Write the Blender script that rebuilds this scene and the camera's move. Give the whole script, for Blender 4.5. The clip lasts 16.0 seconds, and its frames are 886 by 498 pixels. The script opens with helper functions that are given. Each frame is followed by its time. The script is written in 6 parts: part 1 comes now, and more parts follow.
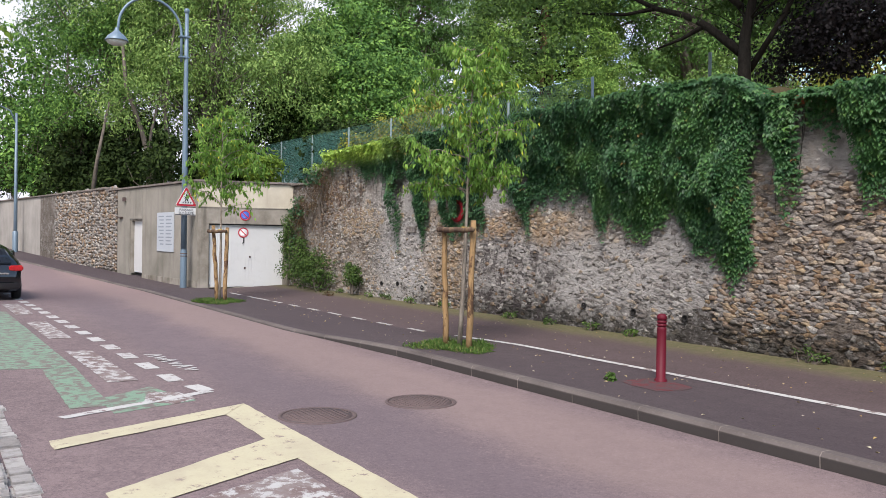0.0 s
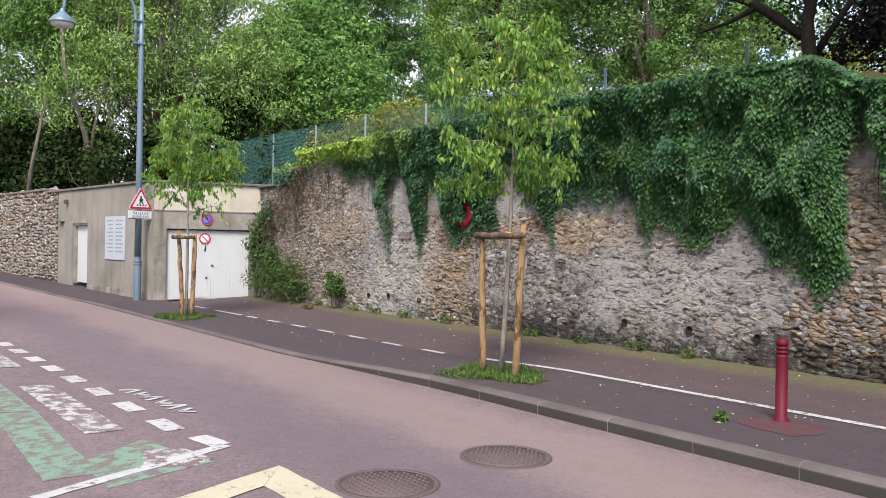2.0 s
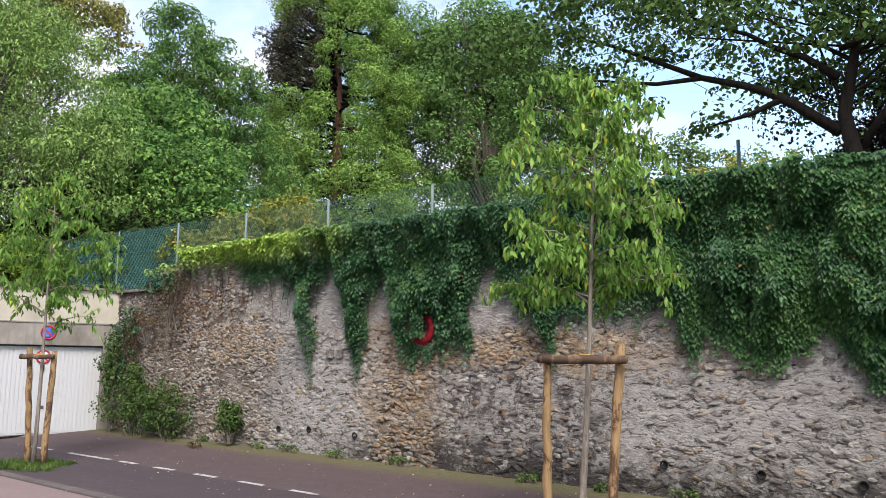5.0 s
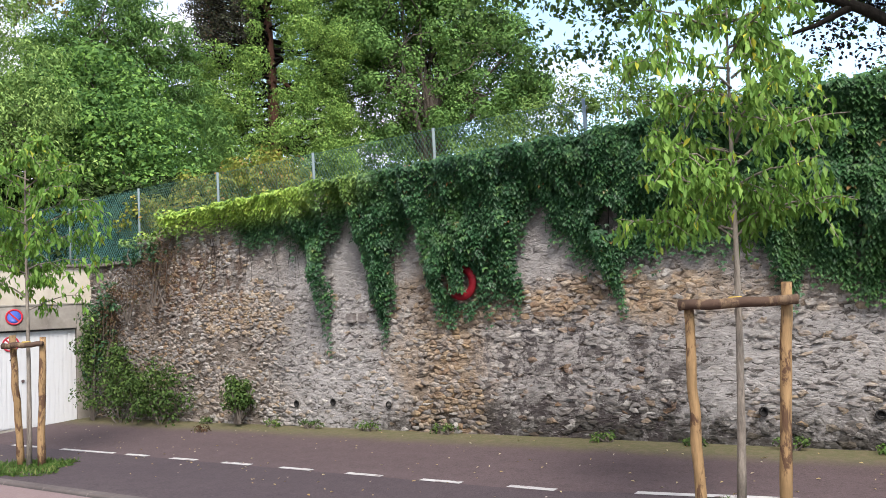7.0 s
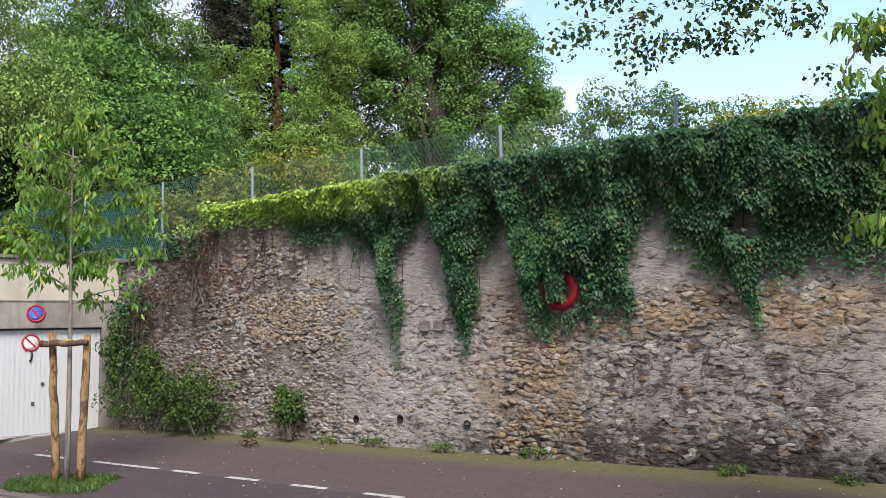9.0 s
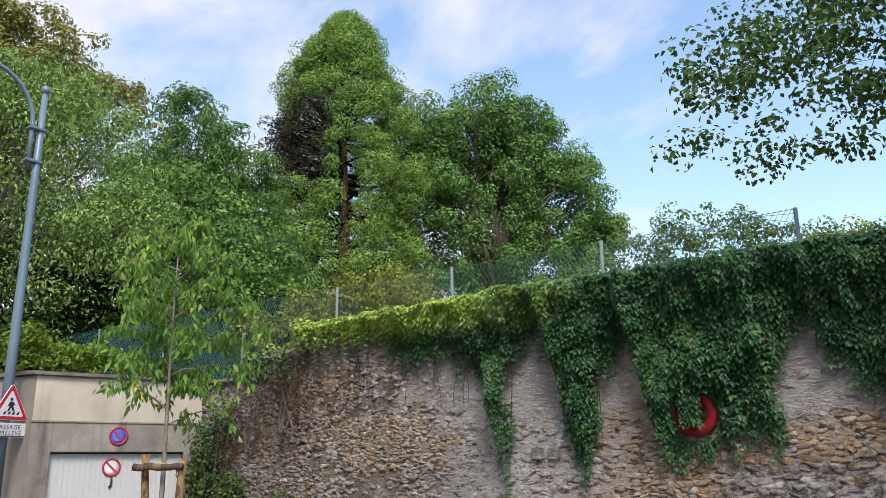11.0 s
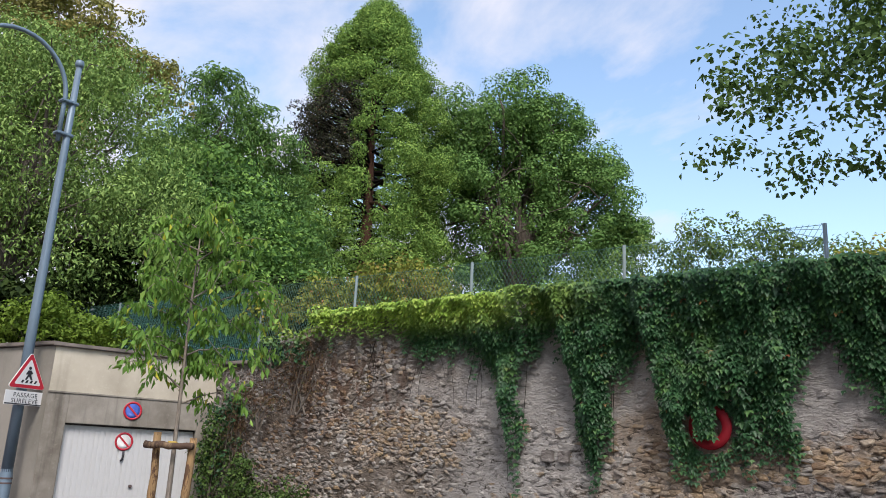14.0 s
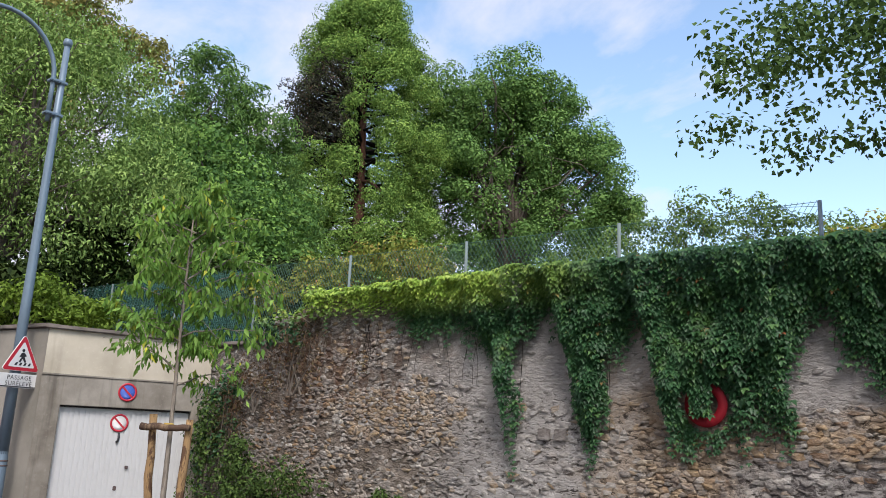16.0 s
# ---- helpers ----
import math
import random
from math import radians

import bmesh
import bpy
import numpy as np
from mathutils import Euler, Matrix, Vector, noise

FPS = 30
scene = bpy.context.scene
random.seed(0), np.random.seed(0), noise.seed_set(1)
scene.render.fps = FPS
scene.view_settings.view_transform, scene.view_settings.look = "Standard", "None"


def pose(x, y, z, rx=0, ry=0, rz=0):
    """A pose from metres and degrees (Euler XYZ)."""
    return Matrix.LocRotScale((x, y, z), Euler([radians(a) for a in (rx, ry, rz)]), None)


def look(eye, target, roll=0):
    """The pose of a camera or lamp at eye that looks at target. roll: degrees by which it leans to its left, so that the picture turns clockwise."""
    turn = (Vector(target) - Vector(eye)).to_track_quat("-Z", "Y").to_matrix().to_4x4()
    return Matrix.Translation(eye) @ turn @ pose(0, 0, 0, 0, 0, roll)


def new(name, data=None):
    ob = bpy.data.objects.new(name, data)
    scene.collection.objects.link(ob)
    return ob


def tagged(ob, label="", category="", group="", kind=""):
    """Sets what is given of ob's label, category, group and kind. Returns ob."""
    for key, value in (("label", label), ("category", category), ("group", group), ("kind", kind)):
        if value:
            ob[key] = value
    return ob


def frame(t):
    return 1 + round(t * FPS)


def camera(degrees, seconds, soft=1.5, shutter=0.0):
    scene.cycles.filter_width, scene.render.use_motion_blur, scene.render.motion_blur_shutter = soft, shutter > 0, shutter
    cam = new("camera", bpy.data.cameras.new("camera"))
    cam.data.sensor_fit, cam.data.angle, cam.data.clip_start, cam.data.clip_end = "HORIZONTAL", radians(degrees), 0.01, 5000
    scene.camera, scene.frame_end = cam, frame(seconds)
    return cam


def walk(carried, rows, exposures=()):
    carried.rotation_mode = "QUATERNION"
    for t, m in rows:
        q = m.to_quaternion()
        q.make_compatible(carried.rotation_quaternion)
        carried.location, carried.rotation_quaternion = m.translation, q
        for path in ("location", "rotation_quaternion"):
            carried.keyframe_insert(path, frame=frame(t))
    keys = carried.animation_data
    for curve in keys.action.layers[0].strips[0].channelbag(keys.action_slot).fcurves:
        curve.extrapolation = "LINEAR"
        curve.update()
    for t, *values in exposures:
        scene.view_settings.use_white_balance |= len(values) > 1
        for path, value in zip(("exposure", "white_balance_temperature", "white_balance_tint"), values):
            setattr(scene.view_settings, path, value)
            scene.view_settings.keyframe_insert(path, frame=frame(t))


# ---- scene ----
import collections

cam = camera(57.4, 16.0, 0.85)
PATH = [
    (0, (-0.135, -0.524, 1.683), (-1.818, 0.555, 1.66), 1.0),
    (0.5, (-0.723, -0.5, 1.692), (-2.335, 0.683, 1.686), 0.8),
    (1, (-1.348, -0.491, 1.684), (-2.876, 0.799, 1.678), 0.6),
    (1.5, (-1.976, -0.506, 1.693), (-3.553, 0.724, 1.689), 0.8),
    (2, (-2.581, -0.529, 1.679), (-4.178, 0.675, 1.674), 1.0),
    (2.5, (-3.266, -0.492, 1.686), (-4.858, 0.717, 1.721), 0.7),
    (3, (-3.961, -0.538, 1.701), (-5.454, 0.791, 1.755), 0.4),
    (3.5, (-4.652, -0.596, 1.727), (-6.051, 0.83, 1.807), 0.7),
    (4, (-5.376, -0.664, 1.747), (-6.698, 0.82, 1.973), 1.7),
    (4.2, (-5.625, -0.64, 1.753), (-6.931, 0.853, 2.013), 1.9),
    (6.3, (-7.928, -0.325, 1.831), (-9.119, 1.258, 2.105), -1.9),
    (6.5, (-8.127, -0.347, 1.832), (-9.314, 1.248, 2.052), -3.0),
    (7, (-8.636, -0.438, 1.866), (-9.78, 1.194, 2.031), -3.3),
    (7.5, (-9.153, -0.429, 1.85), (-10.274, 1.216, 2.034), -2.7),
    (8, (-9.663, -0.332, 1.902), (-10.778, 1.319, 2.071), -2.4),
    (8.2, (-9.868, -0.318, 1.904), (-10.977, 1.338, 2.072), -1.8),
    (10.3, (-11.372, -0.115, 1.722), (-12.518, 1.484, 2.08), -0.8),
    (10.5, (-11.433, -0.123, 1.723), (-12.598, 1.453, 2.124), -0.6),
    (11, (-11.655, -0.112, 1.795), (-12.841, 1.413, 2.309), -0.6),
    (11.5, (-11.728, -0.088, 1.825), (-12.951, 1.38, 2.415), -0.1),
    (12, (-11.725, -0.088, 1.847), (-12.954, 1.361, 2.47), 0.2),
    (12.5, (-11.738, -0.068, 1.865), (-12.972, 1.376, 2.491), 0.3),
    (13, (-11.718, -0.049, 1.836), (-12.96, 1.411, 2.406), 2.3),
    (13.5, (-11.696, -0.084, 1.837), (-12.933, 1.398, 2.363), 2.6),
    (14, (-11.681, -0.072, 1.842), (-12.912, 1.424, 2.338), 3.1),
    (14.5, (-11.75, -0.053, 1.868), (-12.976, 1.456, 2.334), 3.1),
    (15.5, (-11.768, -0.056, 1.868), (-12.99, 1.467, 2.302), 2.5),
    (16, (-11.742, -0.063, 1.868), (-12.964, 1.456, 2.313), 2.6),
]
walk(cam, [(t, look(eye, target, roll)) for t, eye, target, roll in PATH], [(0.0, 0.9, 6480, 16), (1.0, 1.0, 6480, 16), (2.0, 1.08, 6480, 16), (4.0, 1.0, 6480, 16), (6.4, 0.97, 6480, 16), (7.0, 1.18, 6480, 16), (8.0, 1.05, 6480, 16), (10.5, 0.78, 6480, 16), (12.0, 0.58, 6480, 16), (13.0, 0.58, 6480, 16), (14.5, 0.66, 6480, 16), (16.0, 0.68, 6480, 16)])

# ---- light and sky ----
SUN_ELEV, SUN_AZ = 51.0, 135.0
world = bpy.data.worlds.new("sky_world")
scene.world = world
world.use_nodes = True
wn, wl = world.node_tree.nodes, world.node_tree.links
wn.clear()
w_out = wn.new("ShaderNodeOutputWorld")
w_bg = wn.new("ShaderNodeBackground")
w_sky = wn.new("ShaderNodeTexSky")
w_sky.sky_type = "NISHITA"
w_sky.sun_disc = False
w_sky.sun_elevation = radians(SUN_ELEV)
w_sky.sun_rotation = radians(SUN_AZ)
w_sky.air_density, w_sky.dust_density, w_sky.ozone_density = 1.0, 1.2, 1.1
w_bg.inputs["Strength"].default_value = 0.085
w_co = wn.new("ShaderNodeTexCoord")
w_sep = wn.new("ShaderNodeSeparateXYZ")
wl.new(w_co.outputs["Generated"], w_sep.inputs[0])
w_add = wn.new("ShaderNodeMath"); w_add.operation = "ADD"; w_add.inputs[1].default_value = 0.22
w_abs = wn.new("ShaderNodeMath"); w_abs.operation = "ABSOLUTE"
wl.new(w_sep.outputs["Z"], w_abs.inputs[0])
wl.new(w_abs.outputs[0], w_add.inputs[0])
w_div = wn.new("ShaderNodeVectorMath"); w_div.operation = "DIVIDE"
w_cmb = wn.new("ShaderNodeCombineXYZ")
for k in range(3):
    wl.new(w_add.outputs[0], w_cmb.inputs[k])
wl.new(w_co.outputs["Generated"], w_div.inputs[0])
wl.new(w_cmb.outputs[0], w_div.inputs[1])
w_noise = wn.new("ShaderNodeTexNoise")
w_noise.inputs["Scale"].default_value = 1.7
w_noise.inputs["Detail"].default_value = 9
w_noise.inputs["Roughness"].default_value = 0.58
w_noise.inputs["Distortion"].default_value = 0.3
w_map = wn.new("ShaderNodeMapping")
w_map.inputs["Location"].default_value = (1.35, 0.4, 0.0)
w_map.inputs["Scale"].default_value = (1.0, 1.5, 0.6)
wl.new(w_div.outputs[0], w_map.inputs["Vector"])
wl.new(w_map.outputs[0], w_noise.inputs["Vector"])
w_ramp = wn.new("ShaderNodeValToRGB")
w_ramp.color_ramp.elements[0].position, w_ramp.color_ramp.elements[1].position = 0.365, 0.565
w_bank = wn.new("ShaderNodeVectorMath"); w_bank.operation = "DOT_PRODUCT"
w_bank.inputs[1].default_value = (-0.33, -0.26, -0.2)
wl.new(w_co.outputs["Generated"], w_bank.inputs[0])
w_sum = wn.new("ShaderNodeMath"); w_sum.operation = "ADD"
wl.new(w_noise.outputs["Fac"], w_sum.inputs[0])
wl.new(w_bank.outputs["Value"], w_sum.inputs[1])
wl.new(w_sum.outputs[0], w_ramp.inputs["Fac"])
w_gain = wn.new("ShaderNodeMix"); w_gain.data_type = "RGBA"; w_gain.blend_type = "MULTIPLY"
w_gain.inputs["Factor"].default_value = 1.0
w_gain.inputs[7].default_value = (2.35, 2.4, 2.2, 1)
wl.new(w_sky.outputs[0], w_gain.inputs[6])
w_mix = wn.new("ShaderNodeMix"); w_mix.data_type = "RGBA"
w_mix.inputs[7].default_value = (6.6, 6.9, 7.6, 1)
wl.new(w_ramp.outputs["Color"], w_mix.inputs["Factor"])
wl.new(w_gain.outputs[2], w_mix.inputs[6])
wl.new(w_mix.outputs[2], w_bg.inputs["Color"])
wl.new(w_bg.outputs[0], w_out.inputs["Surface"])

sun = new("sun", bpy.data.lights.new("sun", "SUN"))
sun.data.energy, sun.data.angle, sun.data.color = 2.6, radians(22), (1.0, 0.955, 0.89)
a, e = radians(SUN_AZ), radians(SUN_ELEV)
sun.matrix_world = look((0, 0, 30), (-math.sin(a) * math.cos(e), -math.cos(a) * math.cos(e), 30 - math.sin(e)))

# ---- geometry helpers ----
rng = np.random.default_rng(7)


def cat(parts):
    """Joins (vertices, triangles) pairs."""
    vs, fs, k = [], [], 0
    for v, f in parts:
        vs.append(np.asarray(v, float).reshape(-1, 3))
        fs.append(np.asarray(f, int).reshape(-1, 3) + k)
        k += len(vs[-1])
    return np.concatenate(vs), np.concatenate(fs)


def mesh_from(name, v, f, material=None, smooth=False):
    me = bpy.data.meshes.new(name)
    v, f = np.asarray(v, np.float32), np.asarray(f, np.int32)
    me.vertices.add(len(v))
    me.vertices.foreach_set("co", v.ravel())
    me.loops.add(f.size)
    me.loops.foreach_set("vertex_index", f.ravel())
    me.polygons.add(len(f))
    me.polygons.foreach_set("loop_start", np.arange(0, f.size, 3, dtype=np.int32))
    if smooth:
        me.polygons.foreach_set("use_smooth", np.ones(len(f), bool))
    me.update(calc_edges=True)
    me.validate()
    if material:
        me.materials.append(material)
    return me


def part(name, vf, material, parent=None, label="", smooth=False):
    ob = new(name, mesh_from(name, vf[0], vf[1], material, smooth))
    if parent:
        ob.parent = parent
    if label:
        ob["label"] = label
    return ob


def bm_part(name, bm, material, parent=None, label="", smooth=False):
    me = bpy.data.meshes.new(name)
    if smooth:
        for fc in bm.faces:
            fc.smooth = True
    bm.to_mesh(me)
    bm.free()
    me.materials.append(material)
    ob = new(name, me)
    if parent:
        ob.parent = parent
    if label:
        ob["label"] = label
    return ob


def empty(name, x, y, z, rz=0):
    ob = new(name)
    ob.matrix_world = pose(x, y, z, 0, 0, rz)
    return ob


def box(x0, x1, y0, y1, z0, z1, bevel=0.0):
    """A box with bevelled edges, as a bmesh."""
    bm = bmesh.new()
    bmesh.ops.create_cube(bm, size=1)
    for v in bm.verts:
        v.co = ((x0 + x1) / 2 + v.co.x * (x1 - x0), (y0 + y1) / 2 + v.co.y * (y1 - y0), (z0 + z1) / 2 + v.co.z * (z1 - z0))
    if bevel:
        bmesh.ops.bevel(bm, geom=bm.edges[:], offset=bevel, segments=2, affect="EDGES")
    return bm


def tube(points, radii, sides=8, caps=True):
    """A round tube along points with a radius at each."""
    p = np.asarray(points, float)
    r = np.broadcast_to(np.asarray(radii, float), (len(p),))
    t = np.gradient(p, axis=0)
    t /= np.linalg.norm(t, axis=1)[:, None] + 1e-9
    ref = np.array([0, 0, 1.0]) if abs(t[0][2]) < 0.9 else np.array([1.0, 0, 0])
    vs, ang = [], np.arange(sides) * 2 * np.pi / sides
    for i in range(len(p)):
        b = np.cross(t[i], ref)
        b /= np.linalg.norm(b) + 1e-9
        ref = np.cross(b, t[i])
        vs.append(p[i] + r[i] * (np.cos(ang)[:, None] * b + np.sin(ang)[:, None] * ref))
    fs = []
    for i in range(len(p) - 1):
        for k in range(sides):
            a0, a1, b0, b1 = i * sides + k, i * sides + (k + 1) % sides, (i + 1) * sides + k, (i + 1) * sides + (k + 1) % sides
            fs += [(a0, a1, b1), (a0, b1, b0)]
    if caps:
        vs += [p[:1], p[-1:]]
        n0, n1, top = len(p) * sides, len(p) * sides + 1, (len(p) - 1) * sides
        for k in range(sides):
            fs += [(n0, (k + 1) % sides, k), (n1, top + k, top + (k + 1) % sides)]
    return np.concatenate(vs), np.array(fs)


def lathe(profile, sides=24, cx=0.0, cy=0.0):
    """Turns (radius, z) pairs about the upright axis at cx, cy."""
    ang = np.arange(sides) * 2 * np.pi / sides
    vs = [np.stack([cx + r * np.cos(ang), cy + r * np.sin(ang), np.full(sides, z)], 1) for r, z in profile]
    fs = []
    for i in range(len(profile) - 1):
        for k in range(sides):
            a0, a1, b0, b1 = i * sides + k, i * sides + (k + 1) % sides, (i + 1) * sides + k, (i + 1) * sides + (k + 1) % sides
            fs += [(a0, a1, b1), (a0, b1, b0)]
    return np.concatenate(vs), np.array(fs)


def unit(v):
    return v / (np.linalg.norm(v, axis=-1, keepdims=True) + 1e-9)


def leaf_mesh(p, n, size, kind="oval", droop=0.5, aspect=0.5):
    """One folded leaf at each place p, facing n; kind oval or lobed. Leaves hang by droop."""
    m = len(p)
    n = unit(n)
    along = unit(rng.normal(size=(m, 3)) * (1 - droop) + np.array([0, 0, -1.0]) * droop * 1.4)
    along = unit(along - n * (along * n).sum(1)[:, None])
    side = np.cross(n, along)
    L = (size * rng.uniform(0.65, 1.3, m))[:, None]
    if kind == "oval":
        w = aspect * 0.5
        v = np.stack([p, p + L * (0.45 * along + w * side + 0.12 * n), p + L * (along - 0.12 * n), p + L * (0.45 * along - w * side + 0.12 * n)], 1)
        f = np.array([[0, 1, 2], [0, 2, 3]])
    elif kind == "compound":
        arms = []
        for turn, ln, w in ((0.0, 1.0, 0.27), (0.95, 0.8, 0.24), (-0.95, 0.8, 0.24)):
            way = math.cos(turn) * along + math.sin(turn) * side
            across = np.cross(n, way)
            arms += [p + L * ln * (0.5 * way + w * across + 0.05 * n), p + L * ln * (way - 0.2 * n), p + L * ln * (0.5 * way - w * across + 0.05 * n)]
        v = np.stack([p] + arms, 1)
        f = np.array([[0, 1, 2], [0, 2, 3], [0, 4, 5], [0, 5, 6], [0, 7, 8], [0, 8, 9]])
    else:
        v = np.stack([p, p + L * (0.28 * along + 0.55 * side + 0.10 * n), p + L * (0.52 * along + 0.2 * side + 0.05 * n),
                      p + L * (1.0 * along - 0.14 * n), p + L * (0.52 * along - 0.2 * side + 0.05 * n), p + L * (0.28 * along - 0.55 * side + 0.10 * n)], 1)
        f = np.array([[0, 1, 2], [0, 2, 3], [0, 3, 4], [0, 4, 5]])
    k = v.shape[1]
    return v.reshape(-1, 3), (f[None] + (np.arange(m) * k)[:, None, None]).reshape(-1, 3)


def smoothstep(x, a0, a1):
    t = np.clip((x - a0) / (a1 - a0), 0, 1)
    return t * t * (3 - 2 * t)


def fbm(x, y, z=0.0, octaves=4):
    return noise.fractal((x, y, z), 1.0, 2.0, octaves)


# ---- material helpers ----
class Shader:
    """A Principled material with short calls for its nodes."""

    def __init__(self, name, rough=0.85, metal=0.0, spec=0.3):
        self.m = bpy.data.materials.new(name)
        self.m.use_nodes = True
        self.n, self.l = self.m.node_tree.nodes, self.m.node_tree.links
        self.b = self.n["Principled BSDF"]
        self.b.inputs["Roughness"].default_value = rough
        self.b.inputs["Metallic"].default_value = metal
        self.b.inputs["Specular IOR Level"].default_value = spec
        self.geo = self.n.new("ShaderNodeNewGeometry")
        self.pos = self.geo.outputs["Position"]

    def put(self, sock, value):
        if isinstance(value, bpy.types.NodeSocket):
            self.l.new(value, sock)
        elif isinstance(value, (tuple, list)) and len(value) == 3 and sock.type == "RGBA":
            sock.default_value = (*value, 1)
        else:
            sock.default_value = value

    def noise(self, scale, detail=6, rough=0.6, dist=0.0, stretch=None):
        t = self.n.new("ShaderNodeTexNoise")
        t.inputs["Scale"].default_value, t.inputs["Detail"].default_value = scale, detail
        t.inputs["Roughness"].default_value, t.inputs["Distortion"].default_value = rough, dist
        vec = self.pos
        if stretch:
            mp = self.n.new("ShaderNodeMapping")
            mp.inputs["Scale"].default_value = stretch
            self.l.new(self.pos, mp.inputs["Vector"])
            vec = mp.outputs[0]
        self.l.new(vec, t.inputs["Vector"])
        return t.outputs["Fac"]

    def cells(self, scale, feature="F1", out="Distance"):
        t = self.n.new("ShaderNodeTexVoronoi")
        t.feature = feature
        t.inputs["Scale"].default_value = scale
        self.l.new(self.pos, t.inputs["Vector"])
        return t.outputs[out]

    def axis(self, k):
        t = self.n.new("ShaderNodeSeparateXYZ")
        self.l.new(self.pos, t.inputs[0])
        return t.outputs[k]

    def remap(self, v, a0, a1, b0=0.0, b1=1.0):
        t = self.n.new("ShaderNodeMapRange")
        t.interpolation_type = "SMOOTHSTEP"
        self.put(t.inputs[0], v)
        for i, q in zip((1, 2, 3, 4), (a0, a1, b0, b1)):
            t.inputs[i].default_value = q
        return t.outputs[0]

    def math(self, op, u, v=0.0):
        t = self.n.new("ShaderNodeMath")
        t.operation = op
        self.put(t.inputs[0], u)
        self.put(t.inputs[1], v)
        return t.outputs[0]

    def band(self, v, a0, a1, soft):
        return self.math("MULTIPLY", self.remap(v, a0 - soft, a0 + soft), self.remap(v, a1 - soft, a1 + soft, 1.0, 0.0))

    def ramp(self, fac, stops):
        t = self.n.new("ShaderNodeValToRGB")
        self.l.new(fac, t.inputs[0])
        el = t.color_ramp.elements
        while len(el) < len(stops):
            el.new(0.5)
        for q, (at, c) in zip(el, stops):
            q.position, q.color = at, (*c, 1)
        return t.outputs[0]

    def mix(self, fac, u, v, mode="MIX"):
        t = self.n.new("ShaderNodeMix")
        t.data_type, t.blend_type = "RGBA", mode
        self.put(t.inputs["Factor"], fac)
        self.put(t.inputs[6], u)
        self.put(t.inputs[7], v)
        return t.outputs[2]

    def color(self, c):
        self.put(self.b.inputs["Base Color"], c)
        return self

    def rough(self, r):
        self.put(self.b.inputs["Roughness"], r)
        return self

    def bump(self, h, strength=0.4, dist=0.01):
        t = self.n.new("ShaderNodeBump")
        t.inputs["Strength"].default_value, t.inputs["Distance"].default_value = strength, dist
        self.l.new(h, t.inputs["Height"])
        self.l.new(t.outputs[0], self.b.inputs["Normal"])
        return self

    def island(self):
        return self.geo.outputs["Random Per Island"]

    def random(self):
        t = self.n.new("ShaderNodeObjectInfo")
        return t.outputs["Random"]

    def leafy(self, amount=0.3):
        """Lets light through a thin leaf."""
        tr = self.n.new("ShaderNodeBsdfTranslucent")
        mx = self.n.new("ShaderNodeMixShader")
        mx.inputs[0].default_value = amount
        link = self.b.inputs["Base Color"].links
        if link:
            self.l.new(link[0].from_socket, tr.inputs[0])
        out = self.n["Material Output"]
        self.l.new(self.b.outputs[0], mx.inputs[1])
        self.l.new(tr.outputs[0], mx.inputs[2])
        self.l.new(mx.outputs[0], out.inputs["Surface"])
        return self


def asphalt(name, dark, light, patches=None):
    s = Shader(name, 0.9, spec=0.25)
    grain = s.noise(120, 3, 0.75)
    big = s.noise(0.45, 5, 0.62, stretch=(0.35, 1.2, 1))
    c = s.ramp(big, [(0.32, dark), (0.68, light)])
    mid = s.noise(5.0, 5, 0.65)
    c = s.mix(s.remap(mid, 0.38, 0.68, 0.0, 0.5), c, tuple(q * 0.72 for q in dark))
    c = s.mix(s.remap(grain, 0.35, 0.7, 0.0, 0.8), c, s.mix(0.5, c, tuple(min(0.3, q * 1.75) for q in light)), "MIX")
    c = s.mix(s.remap(s.cells(60), 0.0, 0.35, 0.6, 0.0), c, tuple(q * 0.45 for q in dark))
    chips = s.noise(28, 4, 0.75)
    c = s.mix(s.remap(chips, 0.54, 0.66, 0.0, 0.45), c, tuple(min(0.4, q * 1.6) for q in light))
    c = s.mix(s.remap(chips, 0.46, 0.34, 0.0, 0.5), c, tuple(q * 0.5 for q in dark))
    if patches:
        c = patches(s, c)
    h = s.math("ADD", grain, s.math("MULTIPLY", s.noise(45, 3), 0.7))
    return s.color(c).bump(h, 0.5, 0.006)


def plaster(name, base, dirt, scale=1.0, streaks=0.5):
    s = Shader(name, 0.92, spec=0.2)
    c = s.ramp(s.noise(0.9 * scale, 6, 0.6), [(0.3, dirt), (0.62, base)])
    st = s.noise(2.2, 5, 0.6, stretch=(1.6, 1.6, 0.12))
    c = s.mix(s.remap(st, 0.5, 0.75, 0.0, streaks), c, tuple(q * 0.5 for q in dirt))
    c = s.mix(s.remap(s.noise(14, 4), 0.55, 0.8, 0.0, 0.3), c, tuple(min(1, q * 1.25) for q in base))
    s.color(c).bump(s.math("ADD", s.noise(70, 4, 0.7), s.math("MULTIPLY", s.noise(9, 4), 1.2)), 0.35, 0.006)
    return s.m


def foliage(name, stops, rough=0.55, through_light=0.33, spec=0.35, tint=None):
    s = Shader(name, rough + 0.08, spec=spec * 0.5)
    c = s.ramp(s.island(), stops)
    big = s.noise(0.6, 4, 0.55)
    c = s.mix(s.remap(big, 0.4, 0.65, 0.0, 0.5), c, tint or stops[0][1])
    return s.color(c).leafy(through_light).m


